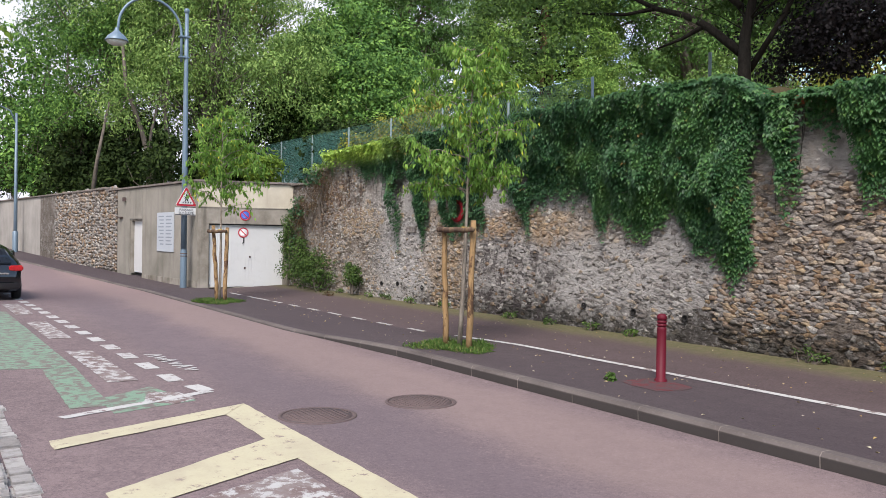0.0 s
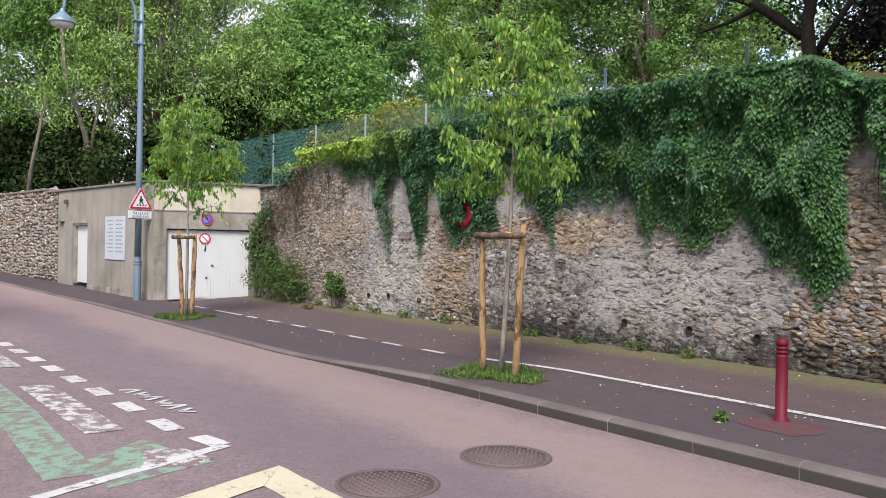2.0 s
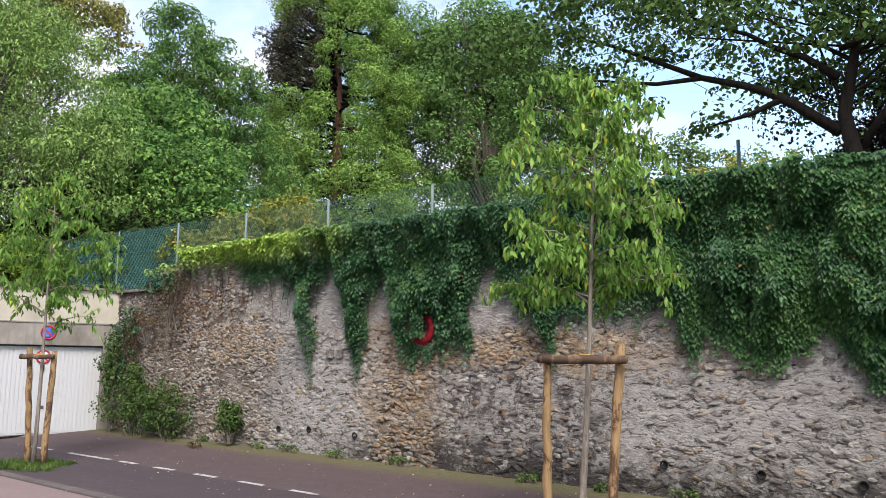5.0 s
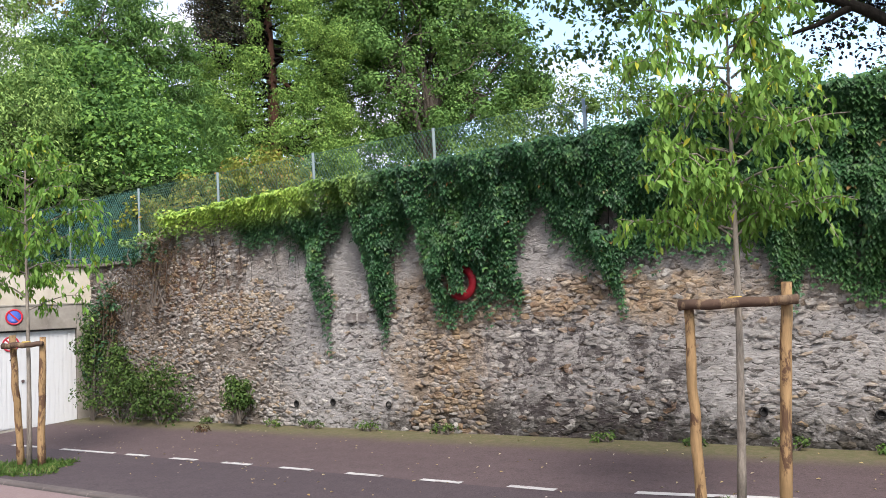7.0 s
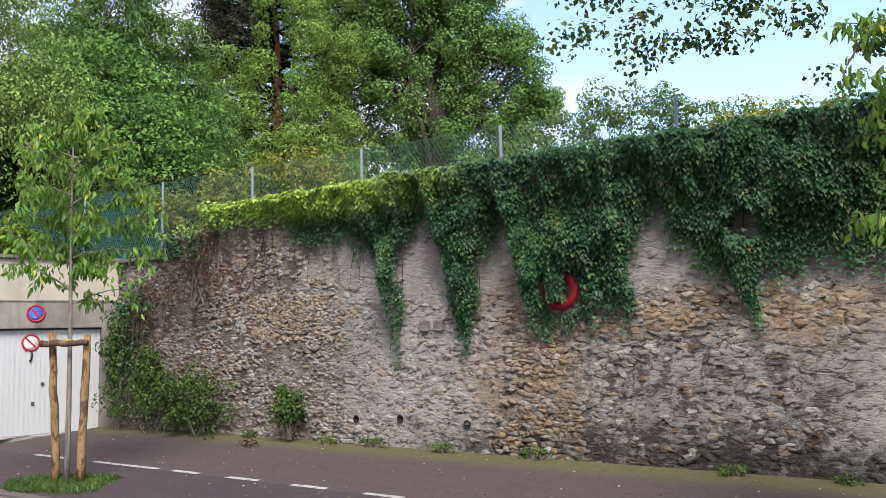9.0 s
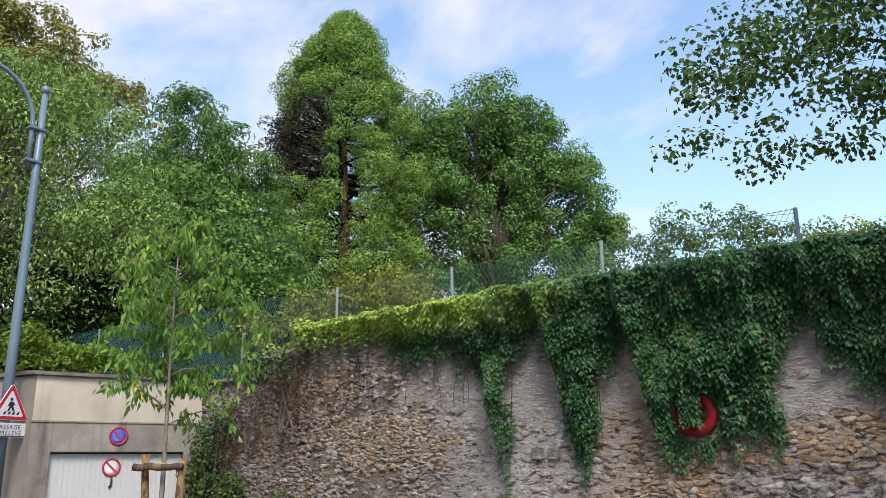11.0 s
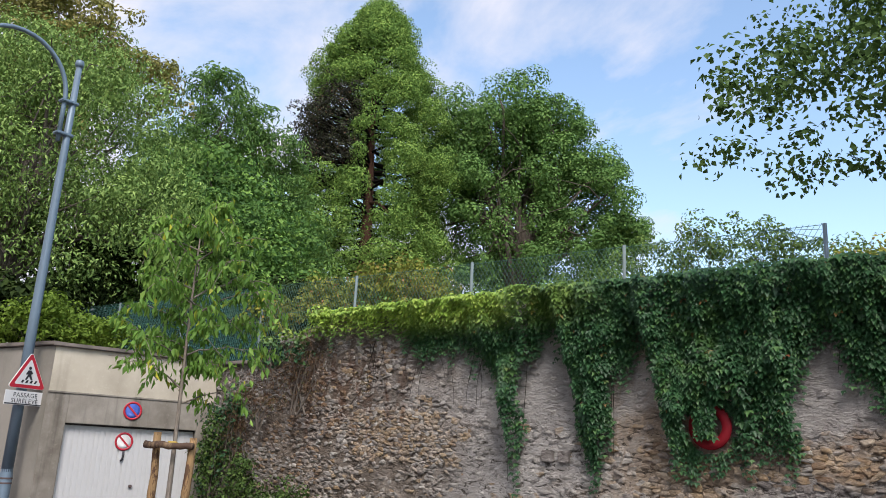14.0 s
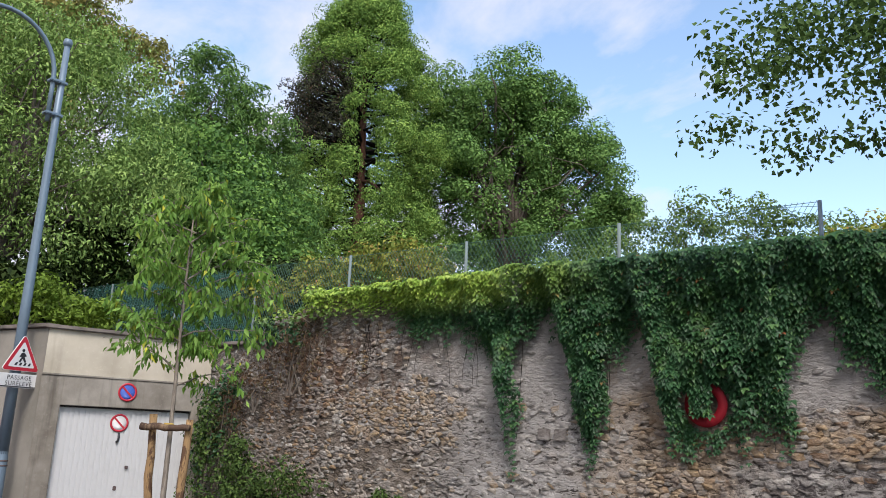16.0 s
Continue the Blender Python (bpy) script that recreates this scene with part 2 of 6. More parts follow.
def paint(name, col, rough=0.5, metal=0.0, wear=0.15, spec=0.4):
    s = Shader(name, rough, metal, spec)
    c = s.mix(s.remap(s.noise(6, 5, 0.65), 0.45, 0.8, 0.0, wear), col, tuple(q * 0.55 for q in col))
    c = s.mix(s.remap(s.noise(60, 3), 0.6, 0.8, 0.0, wear), c, tuple(min(1, q * 1.3 + 0.02) for q in col))
    return s.color(c).bump(s.noise(120, 2), 0.08, 0.002).m


def marking(name, col, under, cover):
    """Worn road paint: rubbed through to the asphalt by patches."""
    s = Shader(name, 0.8, spec=0.3)
    worn = s.math("ADD", s.noise(7, 6, 0.7), s.math("MULTIPLY", s.noise(60, 3, 0.7), 0.25))
    c = s.mix(s.remap(worn, cover, cover + 0.1), col, under)
    c = s.mix(s.remap(s.noise(25, 4), 0.5, 0.8, 0.0, 0.35), c, tuple(q * 0.6 for q in col))
    c = s.mix(s.remap(s.noise(1.6, 5, 0.65), 0.45, 0.68, 0.0, 0.45), c, tuple(0.55 * q + 0.45 * w for q, w in zip(col, under)))
    return s.color(c).bump(s.noise(150, 3), 0.4, 0.005).m


# ---- materials ----
def road_patches(s, c):
    y, x = s.axis(1), s.axis(0)
    wob = s.math("ADD", y, s.math("MULTIPLY", s.math("SUBTRACT", s.noise(0.5, 4), 0.5), 1.1))
    c = s.mix(s.math("MULTIPLY", s.band(wob, 3.9, 5.3, 0.35), 0.55), c, (0.212, 0.155, 0.14))
    c = s.mix(s.math("MULTIPLY", s.band(wob, 2.5, 3.7, 0.4), 0.5), c, (0.100, 0.079, 0.09))
    c = s.mix(s.math("MULTIPLY", s.remap(x, -20, -27), 0.4), c, (0.220, 0.151, 0.143))
    return c


M_ROAD = asphalt("red_brown_asphalt", (0.098, 0.073, 0.075), (0.16, 0.119, 0.118), road_patches).m
M_PAVE = asphalt("grey_asphalt", (0.039, 0.029, 0.033), (0.061, 0.047, 0.048)).m


def path_patches(s, c):
    y = s.axis(1)
    wob = s.math("ADD", y, s.math("MULTIPLY", s.math("SUBTRACT", s.noise(2.2, 5, 0.7), 0.5), 0.5))
    c = s.mix(s.math("MULTIPLY", s.remap(wob, 8.75, 9.35), 0.9), c, s.ramp(s.noise(9, 5), [(0.35, (0.12, 0.098, 0.055)), (0.6, (0.075, 0.078, 0.03)), (0.8, (0.17, 0.14, 0.09))]))
    return c


M_PATH = asphalt("reddish_footpath_asphalt", (0.054, 0.038, 0.037), (0.079, 0.057, 0.057), path_patches).m
M_NEAR = asphalt("pink_footpath_asphalt", (0.153, 0.106, 0.105), (0.217, 0.158, 0.159)).m
M_EARTH = plaster("dry_earth", (0.16, 0.12, 0.07), (0.07, 0.06, 0.03))
M_GREEN = plaster("far_grass", (0.09, 0.12, 0.04), (0.05, 0.07, 0.02))
UNDER = (0.136, 0.095, 0.088)
M_WHITE = marking("white_road_paint", (0.39, 0.383, 0.365), UNDER, 0.66)
M_WORN = marking("worn_white_road_paint", (0.382, 0.376, 0.359), UNDER, 0.55)
M_YELLOW = marking("pale_yellow_road_paint", (0.40, 0.365, 0.25), (0.180, 0.135, 0.125), 0.70)
M_GREENP = marking("worn_green_road_paint", (0.15, 0.235, 0.165), (0.135, 0.11, 0.1), 0.585)
M_REDPAD = marking("worn_red_paint", (0.10, 0.024, 0.028), (0.060, 0.043, 0.043), 0.56)


def kerb_shader():
    s = Shader("concrete_kerb", 0.9, spec=0.2)
    c = s.ramp(s.noise(1.2, 5), [(0.3, (0.068, 0.062, 0.059)), (0.7, (0.124, 0.115, 0.108))])
    c = s.mix(s.remap(s.noise(30, 4), 0.5, 0.8, 0, 0.4), c, (0.186, 0.174, 0.161))
    c = s.mix(s.math("MULTIPLY", s.random(), 0.3), c, (0.046, 0.042, 0.041))
    c = s.mix(1.0, c, (1.15, 1.06, 1.03), "MULTIPLY")
    # kerb face darker below its top edge: grime, with the face's shade painted in
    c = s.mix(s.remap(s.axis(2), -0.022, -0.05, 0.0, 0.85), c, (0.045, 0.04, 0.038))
    return s.color(c).bump(s.noise(90, 4, 0.7), 0.5, 0.008).m


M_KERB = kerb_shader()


def wall_ground(s):
    """The patched lime render that runs over mortar and stones alike, by its place on the wall."""
    x, z = s.axis(0), s.axis(2)
    n1, n2 = s.noise(0.8, 6, 0.62), s.noise(4.5, 6, 0.68)
    c = s.ramp(n1, [(0.3, (0.275, 0.256, 0.236)), (0.5, (0.385, 0.362, 0.335)), (0.7, (0.478, 0.453, 0.423))])
    wx = s.math("ADD", x, s.math("MULTIPLY", s.math("SUBTRACT", s.noise(0.9, 5, 0.65), 0.5), 3.0))
    wz = s.math("ADD", z, s.math("MULTIPLY", s.math("SUBTRACT", s.noise(1.6, 5, 0.7), 0.5), 1.3))
    tan = s.ramp(n2, [(0.3, (0.25, 0.165, 0.092)), (0.55, (0.40, 0.29, 0.18)), (0.75, (0.48, 0.385, 0.27))])
    belt = s.math("MULTIPLY", s.band(wz, 1.75, 2.25, 0.2), s.band(wx, -15.0, -10.0, 0.8))
    ochre = s.math("ADD", s.band(wx, -17.0, -15.2, 0.5), s.math("ADD", s.math("MULTIPLY", s.band(wx, -23.5, -19.6, 0.6), 0.5), s.remap(wx, -8.5, -7.6, 0.0, 0.5)))
    ochre = s.math("MINIMUM", s.math("ADD", ochre, belt), 1.0)
    c = s.mix(s.math("MULTIPLY", ochre, 0.8), c, tan)
    c = s.mix(s.math("MULTIPLY", s.remap(n2, 0.52, 0.7), 0.55), c, (0.13, 0.115, 0.105))
    bare = s.math("ADD", s.band(wx, -18.9, -16.6, 0.5), s.math("ADD", s.math("MULTIPLY", s.band(wx, -11.6, -8.6, 0.5), 0.5), s.remap(wz, 2.3, 2.7, 0.0, 0.85)))
    bare = s.math("MULTIPLY", s.math("MINIMUM", bare, 1.0), s.remap(s.noise(2.2, 6, 0.7), 0.36, 0.6, 0.25, 0.85))
    c = s.mix(s.math("MULTIPLY", bare, s.remap(x, -22.0, -20.5)), c, (0.475, 0.452, 0.425))
    rust = s.math("MULTIPLY", s.band(wx, -23.4, -20.4, 0.4), s.band(z, 1.9, 3.6, 0.5))
    c = s.mix(s.math("MULTIPLY", s.math("MULTIPLY", rust, s.remap(s.noise(3.0, 5, 0.6, stretch=(1.6, 1, 0.4)), 0.43, 0.6)), 0.85), c, (0.15, 0.065, 0.032))
    brown = s.math("MULTIPLY", s.remap(wx, -21.8, -23.2), 0.5)
    c = s.mix(s.math("MULTIPLY", brown, s.remap(n2, 0.3, 0.6)), c, (0.105, 0.074, 0.046))
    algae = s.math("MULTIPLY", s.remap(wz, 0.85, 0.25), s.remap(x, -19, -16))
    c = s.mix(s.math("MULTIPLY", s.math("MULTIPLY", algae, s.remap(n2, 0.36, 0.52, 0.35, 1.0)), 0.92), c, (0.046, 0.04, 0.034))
    lich = s.math("MULTIPLY", s.math("ADD", s.band(wx, -15.6, -11.9, 0.6), s.remap(wx, -9.5, -7.5, 0.0, 0.7)), s.math("MULTIPLY", s.remap(wz, 1.9, 1.4), s.remap(s.noise(3.3, 6, 0.75), 0.47, 0.56)))
    c = s.mix(s.math("MULTIPLY", lich, 0.8), c, (0.062, 0.05, 0.05))
    run = s.noise(1.7, 5, 0.6, stretch=(2.4, 1, 0.16))
    c = s.mix(s.math("MULTIPLY", s.remap(run, 0.52, 0.74), s.remap(z, 1.2, 3.2, 0.0, 0.5)), c, (0.12, 0.11, 0.10))
    # short dark crevices where the mortar has fallen out, their shade put into colour
    crev = s.noise(7.5, 5, 0.66, 0.9, (0.62, 1, 1.6))
    pit = s.noise(16, 5, 0.68, 0.5, (0.7, 1, 1.35))
    deep = s.remap(z, 2.75, 2.2, 0.08, 0.85)
    c = s.mix(s.math("MULTIPLY", s.remap(crev, 0.435, 0.36), deep), c, (0.06, 0.048, 0.038))
    c = s.mix(s.math("MULTIPLY", s.remap(pit, 0.43, 0.34), deep), c, (0.05, 0.042, 0.035))
    c = s.mix(s.math("MULTIPLY", s.remap(pit, 0.56, 0.68), 0.45), c, (0.56, 0.525, 0.48))
    return c, crev, pit


def mortar_shader():
    s = Shader("old_lime_mortar", 0.95, spec=0.15)
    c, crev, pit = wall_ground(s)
    ends = s.math("ADD", s.remap(s.axis(0), -19.0, -20.0), s.math("MULTIPLY", s.remap(s.axis(0), -8.6, -7.9), s.remap(s.axis(2), 2.8, 2.5)))
    c = s.mix(s.math("MULTIPLY", ends, s.remap(s.noise(2.5, 4), 0.35, 0.6, 0.2, 0.65)), c, (0.11, 0.088, 0.068))
    h = s.math("ADD", s.math("MULTIPLY", s.noise(30, 6, 0.72), 0.8), s.math("MULTIPLY", pit, 1.6))
    h = s.math("ADD", h, s.math("MULTIPLY", s.remap(crev, 0.34, 0.5), 0.9))
    h = s.math("ADD", h, s.math("MULTIPLY", s.noise(60, 4, 0.75), 0.5))
    return s.color(c).bump(h, 1.0, 0.045).m


def stone_shader(name, stops, algae_on=True):
    s = Shader(name, 0.92, spec=0.2)
    r = s.math("FRACT", s.math("ADD", s.island(), s.random()))
    c = s.ramp(r, stops)
    c = s.mix(s.remap(s.noise(9, 6, 0.7), 0.42, 0.7, 0, 0.5), c, tuple(q * 0.5 for q in stops[0][1]))
    c = s.mix(s.remap(s.noise(35, 5, 0.7), 0.5, 0.75, 0, 0.4), c, (0.34, 0.31, 0.28))
    h = s.math("ADD", s.noise(50, 5, 0.75), s.math("MULTIPLY", s.noise(16, 4), 1.5))
    if algae_on:
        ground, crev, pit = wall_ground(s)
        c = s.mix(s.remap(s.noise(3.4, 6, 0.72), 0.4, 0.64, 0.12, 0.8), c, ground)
        h = s.math("ADD", h, s.math("MULTIPLY", pit, 2.0))
        moss = s.math("ADD", s.axis(2), s.math("MULTIPLY", s.math("SUBTRACT", s.noise(1.9, 6, 0.72), 0.5), 2.2))
        c = s.mix(s.math("MULTIPLY", s.remap(moss, 0.5, 0.25, 0.0, 0.8), s.remap(s.axis(0), -16, -14)), c, (0.04, 0.037, 0.03))
    return s.color(c).bump(h, 0.9, 0.03).m


M_MORTAR = mortar_shader()
M_STONE = {
    "ochre": stone_shader("ochre_stone", [(0.0, (0.27, 0.175, 0.09)), (0.35, (0.42, 0.31, 0.18)), (0.7, (0.38, 0.305, 0.22)), (1.0, (0.50, 0.43, 0.33))]),
    "grey": stone_shader("grey_stone", [(0.0, (0.21, 0.195, 0.175)), (0.45, (0.35, 0.332, 0.3)), (0.8, (0.45, 0.425, 0.38)), (1.0, (0.56, 0.53, 0.47))]),
    "dark": stone_shader("dark_stone", [(0.0, (0.136, 0.117, 0.105)), (0.5, (0.233, 0.209, 0.189)), (1.0, (0.349, 0.316, 0.278))]),
    "brown": stone_shader("brown_stone", [(0.0, (0.20, 0.118, 0.066)), (0.5, (0.32, 0.215, 0.125)), (1.0, (0.41, 0.325, 0.235))]),
}
M_CREAM = plaster("cream_render", (0.466, 0.423, 0.339), (0.339, 0.305, 0.237), 1.0, 0.35)
M_CONCRETE = plaster("stained_concrete_render", (0.29, 0.268, 0.23), (0.13, 0.113, 0.09), 1.3, 0.7)
M_SIDE = plaster("grey_render", (0.245, 0.227, 0.194), (0.158, 0.148, 0.122), 0.8, 0.3)
M_COPING = plaster("weathered_coping", (0.20, 0.17, 0.15), (0.09, 0.08, 0.07), 2.0, 0.3)
M_BLOCK = plaster("pale_block_render", (0.324, 0.302, 0.274), (0.230, 0.216, 0.194), 0.8, 0.3)
M_DOOR = paint("white_door_paint", (0.469, 0.472, 0.465), 0.55, 0.0, 0.12)
M_DARK = paint("dark_fill", (0.03, 0.03, 0.03), 0.8)
M_LAMP = paint("grey_blue_lamp_paint", (0.13, 0.18, 0.225), 0.45, 0.2, 0.2)
M_RED = paint("burgundy_bollard_paint", (0.088, 0.005, 0.013), 0.55, 0.0, 0.2, 0.2)
M_RING = paint("faded_red_plastic", (0.19, 0.007, 0.013), 0.65, 0.0, 0.2, 0.2)
M_SIGNRED = paint("sign_red", (0.413, 0.022, 0.038), 0.4, 0.0, 0.08)
M_SIGNWHITE = paint("sign_white", (0.600, 0.600, 0.585), 0.4, 0.0, 0.05)
M_SIGNBLUE = paint("sign_blue", (0.045, 0.090, 0.338), 0.4, 0.0, 0.08)
M_SIGNBLACK = paint("sign_black", (0.02, 0.02, 0.025), 0.5, 0.0, 0.05)
M_BOARD = paint("pale_notice_board", (0.374, 0.403, 0.432), 0.5, 0.0, 0.1)
M_PRINT = paint("faded_print", (0.198, 0.220, 0.253), 0.6, 0.0, 0.1)
M_PIPE = paint("white_pipe", (0.7, 0.69, 0.65), 0.5)
M_POST = paint("galvanised_fence_post", (0.13, 0.17, 0.17), 0.7, 0.0, 0.25)
M_WIRE = paint("green_plastic_wire", (0.06, 0.15, 0.12), 0.5)
M_IRON = paint("cast_iron", (0.094, 0.066, 0.062), 0.75, 0.1, 0.3)
M_TILE = plaster("terracotta", (0.42, 0.14, 0.07), (0.26, 0.08, 0.05), 2.0, 0.2)
M_CAR = paint("black_car_paint", (0.008, 0.009, 0.011), 0.12, 0.0, 0.0, 0.7)
M_GLASS = paint("dark_car_glass", (0.01, 0.012, 0.014), 0.05, 0.0, 0.0, 0.8)
M_TYRE = paint("tyre_rubber", (0.018, 0.018, 0.018), 0.85)
M_TAIL = paint("red_lens", (0.5, 0.01, 0.015), 0.15, 0.0, 0.0, 0.6)
M_CHROME = paint("chrome", (0.6, 0.6, 0.62), 0.15, 1.0, 0.05)


def bark(name, dark, light, scale=1.0):
    s = Shader(name, 0.93, spec=0.15)
    f = s.noise(14 * scale, 6, 0.7, 0.6, (1, 1, 0.18))
    c = s.ramp(f, [(0.3, dark), (0.65, light)])
    c = s.mix(s.remap(s.noise(2.5, 4), 0.55, 0.75, 0, 0.4), c, tuple(q * 0.6 for q in dark))
    return s.color(c).bump(f, 0.9, 0.02).m


def stake_wood(name, peeled, old, amount):
    """Debarked round timber with strips of bark left on."""
    s = Shader(name, 0.85, spec=0.2)
    f = s.noise(30, 5, 0.7, 0.4, (1, 1, 0.1))
    c = s.ramp(f, [(0.3, tuple(q * 0.55 for q in peeled)), (0.7, peeled)])
    c = s.mix(s.remap(s.noise(7, 5, 0.7, 0.5, (1, 1, 0.35)), amount, amount + 0.08), c, old)
    c = s.mix(s.remap(s.noise(2.2, 4), 0.45, 0.7, 0, 0.5), c, tuple(q * 0.4 for q in peeled))
    return s.color(c).bump(f, 0.9, 0.012).m


M_BARK = bark("grey_bark", (0.05, 0.042, 0.035), (0.16, 0.135, 0.11))
# bark taken down to near-black: the shade under the crown is in its colour
M_DARKBARK = bark("shade_darkened_bark", (0.008, 0.007, 0.005), (0.024, 0.020, 0.017))
M_REDBARK = bark("red_fibrous_bark", (0.06, 0.03, 0.022), (0.16, 0.08, 0.056), 0.5)
M_YOUNG = bark("young_cherry_bark", (0.10, 0.085, 0.07), (0.27, 0.235, 0.19), 2.0)
M_STAKE = stake_wood("peeled_stake_wood", (0.36, 0.23, 0.11), (0.09, 0.05, 0.03), 0.5)
M_STAKED = stake_wood("barked_stake_wood", (0.22, 0.15, 0.09), (0.08, 0.05, 0.035), 0.42)
M_STRAP = paint("yellow_rubber_tie", (0.4, 0.27, 0.05), 0.7)


def ivy_shader():
    s = Shader("creeper_leaf", 0.5, spec=0.38)
    c = s.ramp(s.island(), [(0.0, (0.015, 0.05, 0.019)), (0.45, (0.024, 0.08, 0.029)), (0.8, (0.037, 0.11, 0.038)), (0.992, (0.08, 0.17, 0.05)), (1.0, (0.20, 0.07, 0.03))])
    # yellow-green leaves high at the -x end, light from above added to their colour
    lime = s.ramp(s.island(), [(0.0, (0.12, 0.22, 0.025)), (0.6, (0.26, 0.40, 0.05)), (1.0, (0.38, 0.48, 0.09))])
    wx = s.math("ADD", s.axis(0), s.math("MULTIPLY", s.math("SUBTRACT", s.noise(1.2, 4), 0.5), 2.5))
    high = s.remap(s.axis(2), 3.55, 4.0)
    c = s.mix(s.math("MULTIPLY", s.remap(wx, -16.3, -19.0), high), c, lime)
    fresh = s.math("MULTIPLY", s.remap(s.noise(0.9, 4, 0.6), 0.55, 0.7), 0.6)
    c = s.mix(fresh, c, s.ramp(s.island(), [(0.0, (0.029, 0.071, 0.011)), (1.0, (0.076, 0.149, 0.025))]))
    # leaves towards +x paler: sunlight on them is put into their green
    sun_east = s.math("MULTIPLY", s.remap(wx, -11.5, -9.5), s.remap(s.noise(1.6, 4, 0.6), 0.42, 0.6, 0.1, 0.6))
    c = s.mix(sun_east, c, s.ramp(s.island(), [(0.0, (0.03, 0.085, 0.02)), (0.6, (0.056, 0.145, 0.032)), (1.0, (0.11, 0.22, 0.05))]))
    return s.color(c).leafy(0.25).m


M_IVY = ivy_shader()
M_CHERRY = foliage("cherry_leaf", [(0.0, (0.09, 0.195, 0.03)), (0.5, (0.155, 0.29, 0.05)), (0.955, (0.25, 0.39, 0.08)), (0.975, (0.481, 0.472, 0.051))], 0.45, 0.35, 0.4)
M_LIGHT = foliage("light_grey_green_leaf", [(0.0, (0.095, 0.165, 0.043)), (0.5, (0.19, 0.305, 0.075)), (1.0, (0.35, 0.48, 0.14))], 0.6, 0.22)
M_MAPLE = foliage("maple_leaf", [(0.0, (0.035, 0.09, 0.02)), (0.5, (0.09, 0.19, 0.04)), (1.0, (0.21, 0.36, 0.07))], 0.55, 0.22)
M_OAK = foliage("oak_leaf", [(0.0, (0.065, 0.14, 0.036)), (0.5, (0.118, 0.23, 0.058)), (1.0, (0.21, 0.35, 0.09))], 0.6, 0.25)
M_SEQ = foliage("sequoia_needles", [(0.0, (0.08, 0.16, 0.036)), (0.5, (0.165, 0.28, 0.06)), (1.0, (0.32, 0.46, 0.11))], 0.75, 0.15, 0.2)
M_LINDEN = foliage("linden_leaf", [(0.0, (0.038, 0.078, 0.020)), (0.5, (0.07, 0.132, 0.032)), (1.0, (0.125, 0.21, 0.05))], 0.55, 0.28)
M_YEW = foliage("dark_conifer_leaf", [(0.0, (0.013, 0.025, 0.008)), (1.0, (0.042, 0.067, 0.015))], 0.7, 0.1, 0.2)
M_YELLOWSH = foliage("yellowing_shrub_leaf", [(0.0, (0.10, 0.14, 0.024)), (0.55, (0.23, 0.26, 0.045)), (0.85, (0.34, 0.33, 0.06)), (1.0, (0.30, 0.15, 0.06))], 0.6, 0.3)
M_BROWNTREE = foliage("olive_leaf", [(0.0, (0.145, 0.144, 0.038)), (0.6, (0.248, 0.250, 0.070)), (1.0, (0.373, 0.307, 0.108))], 0.6, 0.3)
M_GRASS = foliage("grass_blade", [(0.0, (0.050, 0.10, 0.02)), (0.7, (0.095, 0.175, 0.036)), (1.0, (0.22, 0.23, 0.08))], 0.6, 0.3)
M_BRIGHT = foliage("bright_green_leaf", [(0.0, (0.084, 0.146, 0.016)), (1.0, (0.190, 0.283, 0.039))], 0.55, 0.35)
# sequoia needles away from the sun, their shade put into a darker colour
M_SEQ_SHADE = foliage("shaded_flank_needles", [(0.0, (0.03, 0.03, 0.024)), (0.6, (0.05, 0.05, 0.036)), (0.9, (0.07, 0.09, 0.04)), (1.0, (0.15, 0.07, 0.05))], 0.8, 0.08, 0.1)
M_CORNER = foliage("dark_corner_leaf", [(0.0, (0.03, 0.058, 0.014)), (0.6, (0.06, 0.11, 0.024)), (1.0, (0.11, 0.17, 0.04))], 0.6, 0.2)
M_HEDGE = foliage("hedgerow_leaf", [(0.0, (0.07, 0.125, 0.03)), (0.6, (0.12, 0.2, 0.045)), (1.0, (0.19, 0.28, 0.07))], 0.6, 0.22)
M_DRY = foliage("dry_creeper_stem", [(0.0, (0.075, 0.045, 0.028)), (0.6, (0.14, 0.08, 0.048)), (1.0, (0.09, 0.095, 0.035))], 0.8, 0.1, 0.1)

M_COPPER = foliage("dark_purple_leaf", [(0.0, (0.012, 0.012, 0.014)), (1.0, (0.036, 0.03, 0.032))], 0.6, 0.15, 0.2)

# ---- lie of the land ----
def rise(x):
    """The street climbs gently beyond the garage."""
    t = np.maximum(0, -27 - np.asarray(x, float))
    return 0.031 * t * t / (t + 2.0)


def bend(x):
    """How far the street swings aside beyond the garage."""
    t = np.maximum(0, -26 - np.asarray(x, float))
    return -0.15 * t * t / (t + 3.0)


def kerb_y(x):
    x = np.asarray(x, float)
    return 5.64 - 0.5 * smoothstep(-x, 10.6, 14.6) + bend(x)


def near_y(x):
    return 0.2 + bend(np.asarray(x, float)) * 1.0


def road_z(x, y):
    lift = 0.075 * smoothstep(-np.asarray(x, float), 11, 14) * smoothstep(np.asarray(y, float) - bend(x), 2.6, 5.0)
    return -0.13 + lift + rise(x)


def path_z(x, y):
    return rise(x) + 0.045 * np.clip(np.asarray(y, float) - 7.2, 0, 2.6) - 0.02 * smoothstep(-np.asarray(x, float), 11, 14) * smoothstep(-np.asarray(y, float), -6.2, -5.2)


